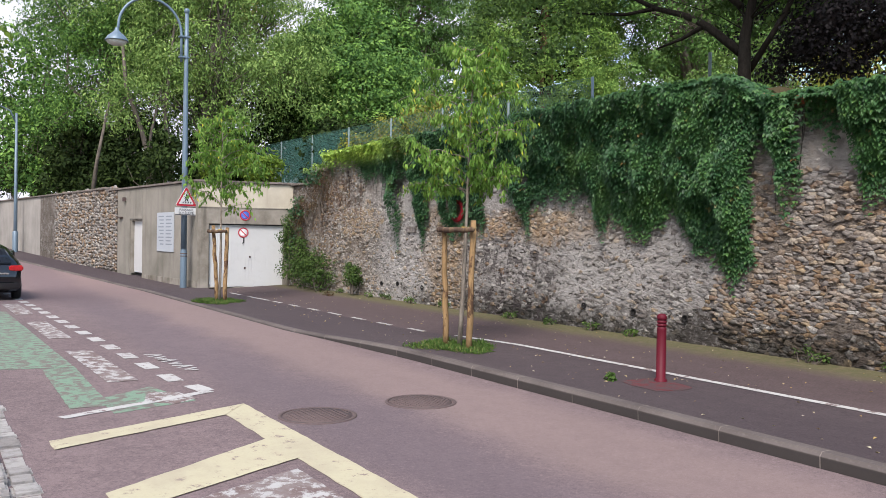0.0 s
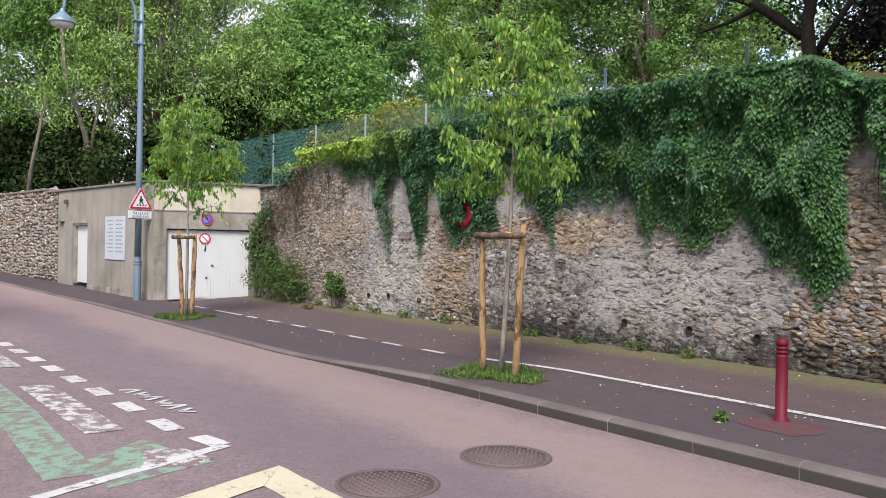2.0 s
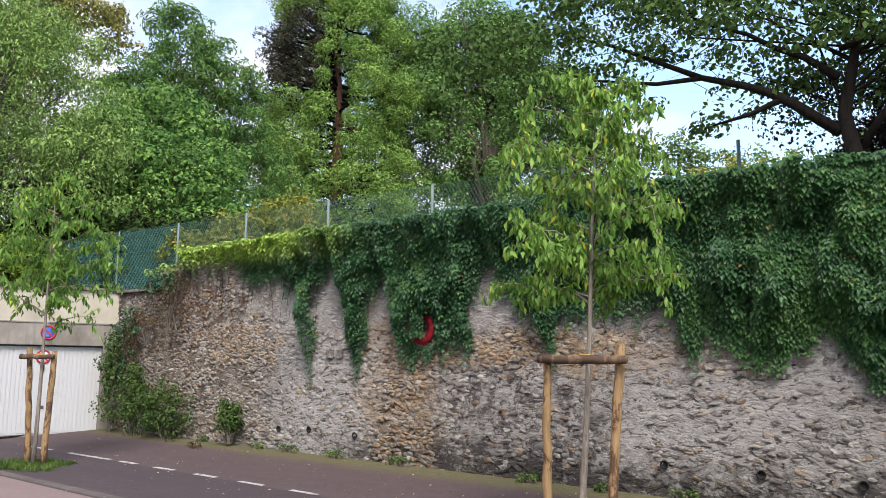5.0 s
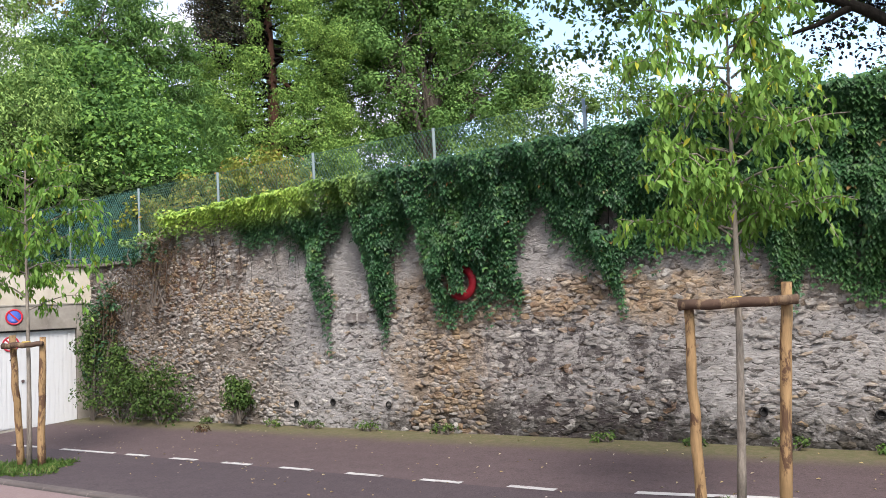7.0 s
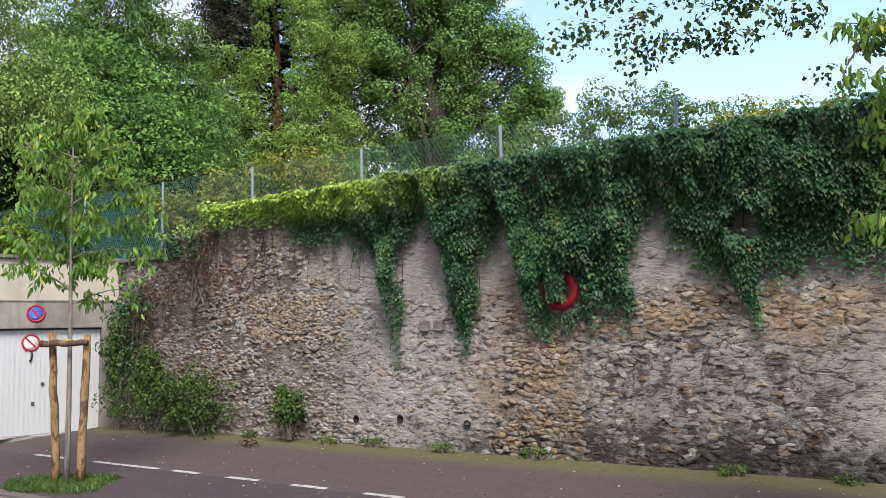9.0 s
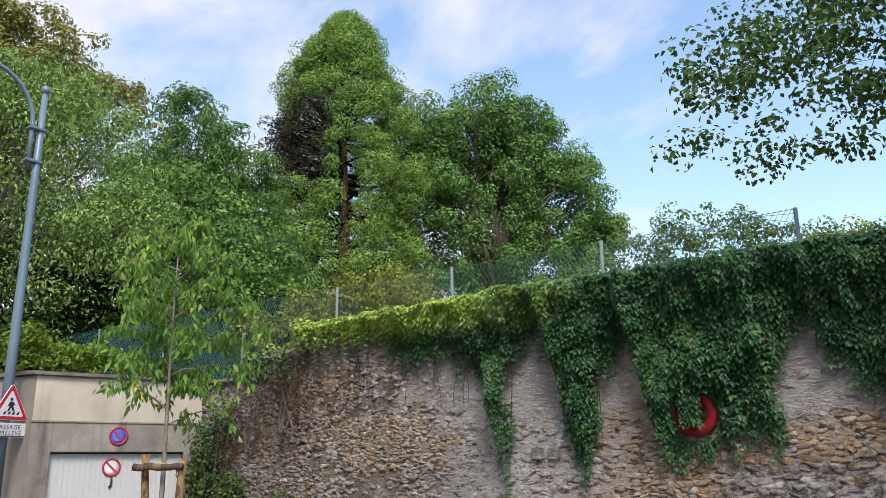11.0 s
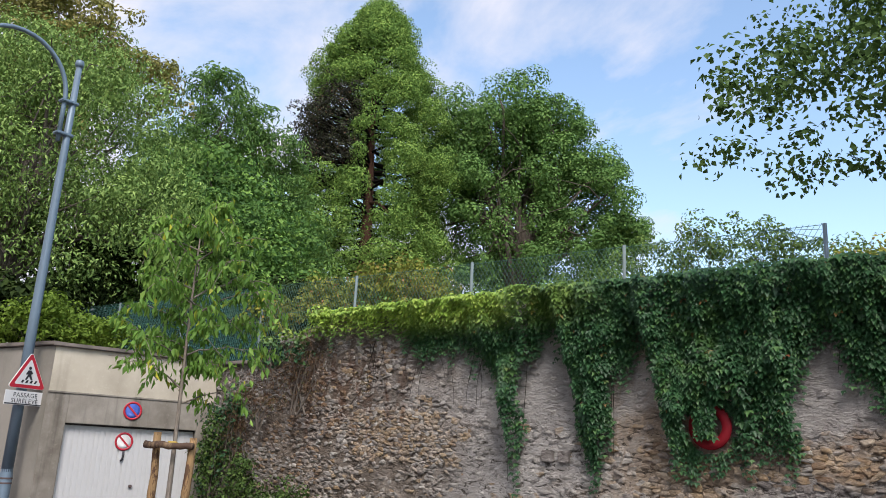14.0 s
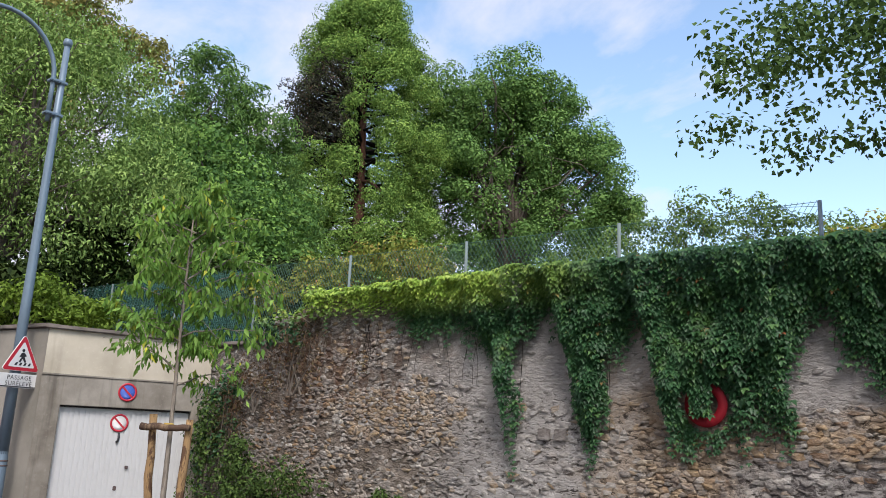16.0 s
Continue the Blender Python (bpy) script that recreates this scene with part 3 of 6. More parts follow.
def strip(xs, y0, y1, zf, rows, lift=0.0):
    """A sheet between two lines along the street."""
    xs = np.asarray(xs, float)
    t = np.linspace(0, 1, rows)
    X = np.repeat(xs[:, None], rows, 1)
    Y = y0(xs)[:, None] * (1 - t) + y1(xs)[:, None] * t
    V = np.stack([X, Y, zf(X, Y) + lift], -1).reshape(-1, 3)
    i, j = np.meshgrid(np.arange(len(xs) - 1), np.arange(rows - 1), indexing="ij")
    q = (i * rows + j).ravel()
    F = np.concatenate([np.stack([q, q + rows, q + rows + 1], 1), np.stack([q, q + rows + 1, q + 1], 1)])
    if xs[-1] < xs[0]:
        F = F[:, ::-1]
    return V, F


XS = np.concatenate([np.linspace(-150, -40, 40), np.arange(-39, 30.1, 0.5)])
line_y = lambda x: 7.3 + 0.22 * smoothstep(np.asarray(x, float), -12.2, -10.2) - 0.2 * smoothstep(-np.asarray(x, float), 12, 13) + bend(x)
one = lambda c: (lambda x: np.full(np.shape(x), float(c)) + bend(x))
tagged(part("road", strip(XS, lambda x: near_y(x) - 0.45, kerb_y, road_z, 13), M_ROAD), "worn red-brown asphalt street with darker wheel tracks", "road", kind="structure")
tagged(part("pavement_strip", strip(XS, lambda x: kerb_y(x) + 0.14, line_y, path_z, 5), M_PAVE), "dark grey asphalt pavement strip beside the kerb", "pavement", kind="structure")
XW = XS[XS > -25.9]
tagged(part("footpath", strip(XW, line_y, lambda x: np.full(np.shape(x), 9.95), path_z, 10), M_PATH), "reddish asphalt footpath with a mossy edge at the wall foot", "pavement", kind="structure")
XL = np.concatenate([XS[XS < -25.9], [-25.9]])
tagged(part("footpath_far", strip(XL, line_y, lambda x: 9.9 + 0 * x, path_z, 4), M_PATH), "reddish asphalt footpath before the garage", "pavement", kind="structure")
tagged(part("pavement_near", strip(XS, lambda x: -4.0 + bend(x), lambda x: near_y(x) - 0.42, lambda x, y: rise(x) - 0.02, 3), M_NEAR), "pinkish asphalt pavement on the near side", "pavement", kind="structure")
G = [(-3000, -3000, -0.6), (3000, -3000, -0.6), (3000, 3000, -0.6), (-3000, 3000, -0.6)]
tagged(part("ground", (G, [(0, 1, 2), (0, 2, 3)]), M_GREEN), "grassy ground out to the horizon", "ground", kind="structure")
bm = box(-7.6, 40, 10.15, 160, -0.5, 3.62, 0.0)
tagged(bm_part("terrace_east", bm, M_EARTH), "earth bank behind the tiled wall", "ground", kind="structure")
bm = box(-23.3, -7.6, 10.15, 160, -0.5, 4.05, 0.0)
tagged(bm_part("terrace", bm, M_EARTH), "raised earth bank held by the stone wall", "ground", kind="structure")
bm = box(-140, -23.3, 10.1, 160, -0.5, 3.2, 0.0)
tagged(bm_part("terrace_low", bm, M_EARTH), "earth bank behind the garage", "ground", kind="structure")
bm = box(-160, 40, -4.4, -4.05, -0.5, 2.3, 0.02)
tagged(bm_part("wall_near_side", bm, M_BLOCK), "plain rendered wall on the near side", "wall", kind="structure")


def flat(poly, material, name, parent, lift=0.006, zf=road_z, ragged=0.007):
    """A painted shape on the street from its outline."""
    bm = bmesh.new()
    edge = []
    for (ax, ay), (bx, by) in zip(poly, poly[1:] + poly[:1]):
        steps = max(1, int(math.hypot(bx - ax, by - ay) / 0.13))
        edge += [(ax + (bx - ax) * q / steps + ragged * random.uniform(-1, 1), ay + (by - ay) * q / steps + ragged * random.uniform(-1, 1)) for q in range(steps)]
    vs = [bm.verts.new((x, y, float(zf(x, y)) + lift)) for x, y in edge]
    fc = bm.faces.new(vs)
    if fc.normal.z < 0:
        bmesh.ops.reverse_faces(bm, faces=[fc])
    bm.normal_update()
    for q in bm.faces:
        if q.normal.z < 0:
            bmesh.ops.reverse_faces(bm, faces=[q])
    bmesh.ops.triangulate(bm, faces=bm.faces[:])
    top = bm.faces[:]
    ext = bmesh.ops.extrude_face_region(bm, geom=top)
    for v in ext["geom"]:
        if isinstance(v, bmesh.types.BMVert):
            v.co.z += 0.0015
    return bm_part(name, bm, material, parent)


def bar(x0, y0, x1, y1, w):
    """Outline of a straight bar of width w, cut a little unevenly."""
    dx, dy = x1 - x0, y1 - y0
    k = math.hypot(dx, dy)
    nx, ny = -dy / k * w / 2, dx / k * w / 2
    return [(x0 + nx, y0 + ny), (x0 - nx, y0 - ny), (x1 - nx, y1 - ny), (x1 + nx, y1 + ny)]


# ---- kerbs ----
def kerb_stone(name, parent, x0, x1, yf, width, hgt, material, top_z):
    bm = bmesh.new()
    xs = (x0 + 0.004, x1 - 0.004)
    co = []
    for x in xs:
        y, z = float(yf(x)), float(top_z(x))
        co += [(x, y + 0.02, z - hgt), (x, y, z - 0.035), (x, y + 0.03, z), (x, y + width, z), (x, y + width, z - hgt)]
    vs = [bm.verts.new(c) for c in co]
    for k in range(5):
        bm.faces.new((vs[k], vs[(k + 1) % 5], vs[5 + (k + 1) % 5], vs[5 + k]))
    bm.faces.new(vs[:5][::-1])
    bm.faces.new(vs[5:])
    bmesh.ops.recalc_face_normals(bm, faces=bm.faces[:])
    return bm_part(name, bm, material, parent)


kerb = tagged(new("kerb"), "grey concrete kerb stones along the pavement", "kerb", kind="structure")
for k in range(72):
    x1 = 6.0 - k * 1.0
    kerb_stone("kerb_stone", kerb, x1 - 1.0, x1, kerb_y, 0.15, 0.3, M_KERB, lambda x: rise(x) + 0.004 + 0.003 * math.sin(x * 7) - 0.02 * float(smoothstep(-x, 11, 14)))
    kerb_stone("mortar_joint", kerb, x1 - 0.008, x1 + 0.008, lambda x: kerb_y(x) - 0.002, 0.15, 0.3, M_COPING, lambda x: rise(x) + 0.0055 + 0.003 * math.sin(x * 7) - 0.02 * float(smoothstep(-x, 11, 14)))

M_SETT = stone_shader("granite_sett", [(0.0, (0.27, 0.25, 0.235)), (0.5, (0.38, 0.36, 0.34)), (1.0, (0.47, 0.45, 0.42))], False)
gutter = tagged(new("gutter"), "row of worn granite setts along the near kerb", "gutter", kind="structure")
for row in range(2):
    x = 4.0
    while x > -26:
        wd = random.uniform(0.2, 0.38)
        y0 = float(near_y(x)) - 0.2 * (row + 1) - 0.01
        z = float(rise(x)) - 0.11 + 0.05 * row + random.uniform(-0.012, 0.012)
        bm = box(x - wd + 0.012, x - 0.012, y0 + 0.008, y0 + 0.192 + random.uniform(-0.012, 0.012), z - 0.1, z, 0.02)
        bm_part("sett", bm, M_SETT, gutter)
        x -= wd

# ---- road markings ----
dashes = tagged(new("footpath_line"), "white painted line and dashes along the footpath", "road marking", kind="structure")
for k in range(7):
    x = -12.72 - 1.155 * k
    y = float(line_y(x)) + 0.03
    flat(bar(x, y, x - 0.56, y, 0.1), M_WHITE, "dash", dashes, 0.006, path_z)
flat(bar(-20.5, 7.12, -22.0, 7.1, 0.1), M_WHITE, "dash", dashes, 0.006, path_z)
flat(bar(-22.7, 7.1, -23.6, 7.1, 0.1), M_WHITE, "dash", dashes, 0.006, path_z)
xs = np.arange(-11.9, 12, 0.5)
line = strip(xs, lambda x: line_y(x) - 0.05, lambda x: line_y(x) + 0.05, path_z, 2, 0.008)
part("solid_line", line, M_WHITE, dashes)

bay = tagged(new("parking_bay_marking"), "white painted bay dashes and worn bars on the street", "road marking", kind="structure")
for k in range(22):
    x = -10.32 - 1.09 * k
    y = 2.13 - 0.034 * (-x - 10) + float(bend(x))
    flat(bar(x, y, x - 0.56, y - 0.02, 0.2), M_WHITE, "dash", bay)
for x in (-10.6, -15.35, -20.1):
    y = 1.56 - 0.02 * (-x - 10)
    flat(bar(x, y, x - 3.0, y - 0.06, 0.36), M_WORN, "worn_bar", bay)
flat(bar(-9.5, 2.3, -8.78, 0.62, 0.13), M_WHITE, "end_line", bay)
flat(bar(-9.53, 2.26, -9.95, 2.2, 0.2), M_WHITE, "corner_line", bay)
flat([(-9.25, 1.5), (-8.95, 1.75), (-9.15, 2.05), (-9.6, 1.95), (-9.75, 1.65)], M_WORN, "worn_patch", bay, 0.004)
green = tagged(new("green_lane_paint"), "worn green paint rubbed off the asphalt", "road marking", kind="structure")
flat([(-9.2, 0.75), (-9.2, 1.15), (-12.0, 1.2), (-12.0, 0.8)], M_GREENP, "green_patch", green, 0.003)
flat([(-12.2, 0.3), (-12.0, 1.2), (-21.0, 1.05), (-21.0, 0.28)], M_GREENP, "green_patch", green, 0.003)
flat([(-8.75, 1.1), (-9.05, 2.0), (-10.1, 1.75), (-9.6, 1.1)], M_GREENP, "green_patch", green, 0.002)

yellow = tagged(new("yellow_box_marking"), "pale yellow painted box with slanted cross lines", "road marking", kind="structure")
flat([(-8.62, 2.4), (-8.3, 2.06), (-0.5, 2.06), (-0.5, 2.4)], M_YELLOW, "long_line", yellow, 0.005)
flat([(-8.62, 2.4), (-8.17, 2.06), (-7.52, 0.4), (-7.84, 0.4)], M_YELLOW, "cross_line", yellow, 0.0085)
flat([(-7.05, 2.08), (-6.32, 2.08), (-5.62, 0.55), (-6.1, 0.55)], M_YELLOW, "cross_line", yellow, 0.0085)
flat([(-6.05, 1.95), (-5.2, 1.95), (-5.2, 1.1), (-5.7, 1.1)], M_WORN, "worn_patch", yellow, 0.003)

scrawl = tagged(new("painted_letters"), "worn white hand-painted strokes on the asphalt", "road marking", kind="structure")
for k in range(6):
    x = -12.75 + 0.3 * k
    y = 2.38 + 0.03 * k
    pts = [(x, y - 0.12), (x + 0.1, y + 0.12), (x + 0.22, y - 0.1)]
    if k % 2:
        pts = [(x, y + 0.08), (x + 0.12, y - 0.08), (x + 0.22, y + 0.06)]
    for (ax, ay), (bx, by) in zip(pts, pts[1:]):
        flat(bar(ax, ay, bx, by, 0.06), M_WHITE, "stroke", scrawl, 0.006 + 0.0015 * (k % 3))


def manhole(x, y):
    z = float(road_z(x, y))
    cover = tagged(empty("manhole_cover", x, y, z), "round cast iron manhole cover with a studded face", "manhole cover", "manhole covers")
    part("frame_ring", lathe([(0.40, 0.0), (0.40, 0.008), (0.36, 0.010), (0.36, 0.0)], 32), M_IRON, cover)
    part("lid", lathe([(0.35, 0.0), (0.35, 0.008), (0.0, 0.009)], 32), M_IRON, cover)
    studs = []
    for i in range(-6, 7):
        for j in range(-6, 7):
            if math.hypot(i, j) < 6.3:
                v, f = lathe([(0.018, 0.007), (0.015, 0.015), (0.0, 0.015)], 4, i * 0.052, j * 0.052)
                studs.append((v, f))
    part("stud_pattern", cat(studs), M_IRON, cover)
    return cover


manhole(-7.72, 2.86)
manhole(-7.83, 4.15)

# ---- old stone wall ----
WALL_Y = 9.70


def wall_top(x):
    x = np.asarray(x, float)
    t = 4.12 - 0.42 * smoothstep(x, -8.2, -7.2)
    t = np.where(x < -22.2, np.interp(x, [-23.4, -22.2], [3.78, 4.12]), t)
    return np.where(x < -23.42, 3.36, t)


def face_y(x, z):
    """The uneven front face of the wall."""
    low = 0.45 if x > -8 else 1.0 if x < -19 else float(np.interp(z, [2.1, 2.6], [1.0, 0.35]))
    rough = 0.014 * fbm(x * 1.4, z * 1.6, 3.0, 3) + low * (0.017 * fbm(x * 8.0, z * 11, 1.0, 4) + 0.008 * abs(noise.noise((x * 6.0, z * 8.0, 7.0))))
    return WALL_Y - rough + 0.02 * (z - 1)


def bed_y(z):
    """The plane in which the stones are bedded; the uneven mortar covers some of them in part."""
    return WALL_Y + 0.02 * (z - 1) + 0.004


def build_wall():
    xs = np.arange(-25.6, 8.01, 0.05)
    nz = 92
    V = []
    for x in xs:
        top = float(wall_top(x))
        for j in range(nz):
            z = -0.05 + (top + 0.05) * j / (nz - 1)
            V.append((x, face_y(x, z), z))
    n = len(xs)
    for x in xs:
        V.append((x, WALL_Y + 0.5, float(wall_top(x))))
    i, j = np.meshgrid(np.arange(n - 1), np.arange(nz - 1), indexing="ij")
    q = (i * nz + j).ravel()
    F = [np.stack([q, q + nz, q + nz + 1], 1), np.stack([q, q + nz + 1, q + 1], 1)]
    k = np.arange(n - 1)
    a, b, c, d = k * nz + nz - 1, (k + 1) * nz + nz - 1, n * nz + k + 1, n * nz + k
    F += [np.stack([a, b, c], 1), np.stack([a, c, d], 1)]
    return np.array(V), np.concatenate(F)


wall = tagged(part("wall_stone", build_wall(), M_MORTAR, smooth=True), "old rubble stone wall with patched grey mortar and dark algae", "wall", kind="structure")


def cell(k, seeds, near, stretch=0.46):
    """The outline of the k-th stone: the part of the wall face nearer to its seed than to any other, stones being wider than high."""
    cx, cz = seeds[k]
    poly = [(-0.3, -0.13), (0.3, -0.13), (0.3, 0.13), (-0.3, 0.13)]
    for j in near:
        if j == k:
            continue
        dx, dz = (seeds[j][0] - cx) * stretch, seeds[j][1] - cz
        half = (dx * dx + dz * dz) / 2
        nx = dx * stretch
        out = []
        for q in range(len(poly)):
            (ax, az), (bx, bz) = poly[q], poly[(q + 1) % len(poly)]
            fa, fb = ax * nx + az * dz - half, bx * nx + bz * dz - half
            if fa <= 0:
                out.append((ax, az))
            if fa * fb < 0:
                u = fa / (fa - fb)
                out.append((ax + (bx - ax) * u, az + (bz - az) * u))
        poly = out
        if len(poly) < 3:
            return None
    return np.array(poly)


def rubble(poly, proud, gap, turn):
    """One rough stone in its bed: knocked edges, a tilted uneven face, standing out to -y by proud."""
    m = len(poly)
    poly = poly.mean(0) + (poly - poly.mean(0)) * (1 - gap) + turn.uniform(-0.011, 0.011, (m, 2))
    mid = poly.mean(0)
    lean = turn.normal(0, 0.13)
    poly = mid + (poly - mid) @ np.array([[math.cos(lean), math.sin(lean)], [-math.sin(lean), math.cos(lean)]])
    slope = turn.uniform(-0.22, 0.22, 2) + np.array([0, 0.08])
    rings = []
    for size, out in ((1.0, -0.03), (0.985, proud * 0.75), (0.9, proud)):
        q = mid + (poly - mid) * size * turn.uniform(0.95, 1.04, (m, 1))
        y = -out - (0 if out < 0 else 1) * ((q - mid) @ slope) + turn.uniform(-0.006, 0.006, m)
        rings.append(np.stack([q[:, 0], y, q[:, 1]], 1))
    v = np.concatenate(rings + [np.array([[mid[0], -proud - turn.uniform(-0.004, 0.008), mid[1]]])])
    f = []
    for r in range(2):
        for q in range(m):
            a0, a1 = r * m + q, r * m + (q + 1) % m
            f += [(a0, a1, a1 + m), (a0, a1 + m, a0 + m)]
    f += [(2 * m + q, 2 * m + (q + 1) % m, 3 * m) for q in range(m)]
    return v, np.array(f)


def cz_wave(x, z):
    return z + 0.25 * fbm(x * 0.7, z * 0.7, 2.0, 3)


def stone_kind(x, z):
    """How thickly stones show, how far they stand out, their size and which stone it is."""
    wob = x + 0.5 * fbm(x * 0.8, z * 0.8, 9.0, 3)
    if -11.78 < x < -11.48 and z > 0.5:
        return (0.03, 0.01, 1, "grey")
    band = 1.75 < cz_wave(x, z) < 2.3
    if wob > -8.1:
        return (0.93, 0.026, 1.15, random.choice(["grey", "brown", "brown", "dark", "ochre", "dark"])) if z < 2.75 else (0.1, 0.015, 1, "grey")
    if wob > -11.55:
        return (0.5, 0.014, 1.0, random.choice(["grey", "grey", "grey", "dark", "ochre", "dark"])) if z < 2.35 else (0.04, 0.012, 1, "grey")
    if wob > -15.2:
        return (0.8 if band else 0.55, 0.022 if band else 0.013, 0.95, random.choice(["ochre", "brown", "ochre", "grey"]) if band else random.choice(["grey", "grey", "dark", "dark", "brown"])) if z < 2.35 else (0.05, 0.012, 1, "grey")
    if wob > -16.4:
        return (0.92, 0.03, 1.0, random.choice(["ochre", "ochre", "brown", "grey", "dark"])) if z < 2.4 else (0.2, 0.02, 1, "grey")
    if wob > -19.2:
        return (0.45, 0.013, 1.0, random.choice(["grey", "grey", "grey", "ochre"])) if z < 2.35 else (0.08, 0.015, 1, "grey")
    if wob > -20.6 and cz_wave(x, z) > 2.75:
        return (0.1, 0.012, 1, "grey")
    if -21.5 < wob and 1.7 < z < 2.5:
        return (0.95, 0.03, 0.9, random.choice(["ochre", "ochre", "grey"]))
    return (0.84 if fbm(x * 1.6, z * 1.6, 12.0, 3) < 0.15 else 0.35, 0.024, 0.75, random.choice(["grey", "grey", "grey", "dark", "ochre"]) if wob > -22.0 else random.choice(["brown", "grey", "dark"]))


single, rest = [], {k: [] for k in M_STONE}
random.seed(11)
seeds, look_up = [], collections.defaultdict(list)
z = 0.03
while z < 4.1:
    hgt = random.uniform(0.05, 0.1)
    x = 5.0
    while x > -25.4:
        wd = random.choice([random.uniform(0.07, 0.12), random.uniform(0.1, 0.17), random.uniform(0.15, 0.27)])
        wd *= 0.6 if x < -19.2 else 0.8 if x > -8.3 else 0.82
        seed = (x - wd / 2, z + hgt / 2 + random.uniform(-0.03, 0.03) + 0.07 * fbm(x * 0.6, z * 0.5, 6.0, 2))
        look_up[int(seed[0] // 0.3), int(seed[1] // 0.2)].append(len(seeds))
        seeds.append(seed)
        if random.random() < (0.5 if x < -19.2 or x > -8.3 else 0.25):
            chip = (seed[0] + random.uniform(-0.1, 0.1), seed[1] + random.uniform(-0.06, 0.06))
            look_up[int(chip[0] // 0.3), int(chip[1] // 0.2)].append(len(seeds))
            seeds.append(chip)
        x -= wd
    z += hgt * 0.95
turn = np.random.default_rng(12)
for k, (cx, cz) in enumerate(seeds):
    dens, proud, size, kind = stone_kind(cx, cz)
    if fbm(cx * 0.9, cz * 1.3, 4.0, 3) > 0.25:
        dens *= 0.5
    if random.random() > dens or cz > float(wall_top(cx)) - 0.06:
        continue
    gx, gz = int(cx // 0.3), int(cz // 0.2)
    poly = cell(k, seeds, [j for i in (-1, 0, 1) for h in (-1, 0, 1) for j in look_up[gx + i, gz + h]])
    if poly is None:
        continue
    out = proud * random.uniform(0.55, 1.35) + 0.012 * fbm(cx * 0.7, cz * 0.9, 8.0, 3)
    v, f = rubble(poly, max(0.004, out), random.uniform(-0.05, 0.04), turn)
    if -9.6 < cx < -7.3 and cz < 2.3 and len(single) < 300:
        single.append((cx, cz, v, f, kind))
    else:
        rest[kind].append((v + np.array([cx, bed_y(cz), cz]), f))
for kind, pieces in rest.items():
    part("rubble_stones", cat(pieces), M_STONE[kind], wall)["kind"] = "stuff"

# drain holes and the terracotta coping
M_HOLE = paint("dark_hole", (0.012, 0.011, 0.01), 0.95)
for x, z in ((-9.97, 0.51), (-11.21, 0.52), (-16.94, 0.51), (-18.13, 0.54), (-8.85, 0.5), (-19.0, 0.5)):
    v, f = lathe([(0.055, 0.0), (0.06, 0.012), (0.045, 0.012), (0.04, -0.02), (0.0, -0.02)], 10)
    v = np.stack([x + v[:, 0], face_y(x, z) - 0.03 - v[:, 2], z + v[:, 1]], 1)
    part("drain_hole", (v, f), M_HOLE, wall)
for x in (-17.42, -17.68):
    bm = box(x - 0.09, x + 0.09, WALL_Y - 0.035, WALL_Y + 0.1, 1.84, 2.0, 0.012)
    bm_part("dark_block", bm, M_STONE["dark"], wall)
coping = tagged(new("wall_coping"), "terracotta tile coping on the wall top", "coping", kind="structure")
for k in range(30):
    x = 4.0 - 0.4 * k
    if x < -7.6:
        break
    z = float(wall_top(x - 0.2))
    v, f = tube([(x - 0.205, WALL_Y - 0.08, z + 0.0), (x - 0.2, WALL_Y + 0.2, z + 0.05), (x - 0.2, WALL_Y + 0.55, z + 0.02)], [0.19, 0.2, 0.2], 10)
    v[:, 2] = z + 0.01 + (v[:, 2] - z) * 0.35
    part("coping_tile", (v, f), M_TILE, coping)
bm = box(-25.5, -23.42, WALL_Y - 0.06, WALL_Y + 0.5, 3.36, 3.43, 0.012)
bm_part("coping_slab", bm, M_COPING, coping)
bm = box(-23.5, -23.2, WALL_Y - 0.04, WALL_Y + 0.45, 3.7, 3.86, 0.02)
bm_part("coping_slab", bm, M_BLOCK, coping)
bm = box(-22.3, -20.6, WALL_Y - 0.08, WALL_Y + 0.5, 4.12, 4.17, 0.012)
bm_part("coping_slab", bm, M_COPING, coping)

# ---- garage and side wall ----
GX, GY = -26.21, 6.84
FU, FN = np.array([0.283, 0.959]), np.array([0.959, -0.283])
SU = np.array([-0.9928, -0.1198])
garage = tagged(empty("garage", GX, GY, 0, math.degrees(math.atan2(FU[1], FU[0]))), "flat-roofed rendered garage with a white ribbed door", "garage")
side_rot = math.degrees(math.atan2(SU[1], SU[0])) - math.degrees(math.atan2(FU[1], FU[0]))


def gpart(name, bm, material, parent=None, label=""):
    return bm_part(name, bm, material, parent or garage, label)


# In the garage's own axes x runs along its front, y into it.
gpart("pier", box(0.0, 0.36, 0.0, 0.35, -0.2, 2.6, 0.01), M_CONCRETE)
gpart("pier", box(2.71, 3.5, 0.0, 0.35, -0.2, 2.6, 0.01), M_CONCRETE)
gpart("lintel", box(0.36, 2.71, -0.003, 0.35, 2.07, 2.6, 0.008), M_CONCRETE, label="rust-streaked concrete lintel")
gpart("parapet", box(0.0, 3.5, 0.012, 0.35, 2.603, 3.40, 0.008), M_CREAM, label="cream rendered parapet")
gpart("string_course", box(-0.004, 3.5, -0.02, 0.1, 2.58, 2.615, 0.008), M_CONCRETE)
gpart("roof_coping", box(-0.05, 3.5, -0.06, 0.42, 3.40, 3.47, 0.012), M_COPING, label="dark weathered coping")
gpart("inner_wall", box(0.1, 3.4, 1.2, 1.3, -0.2, 3.35), M_DARK)
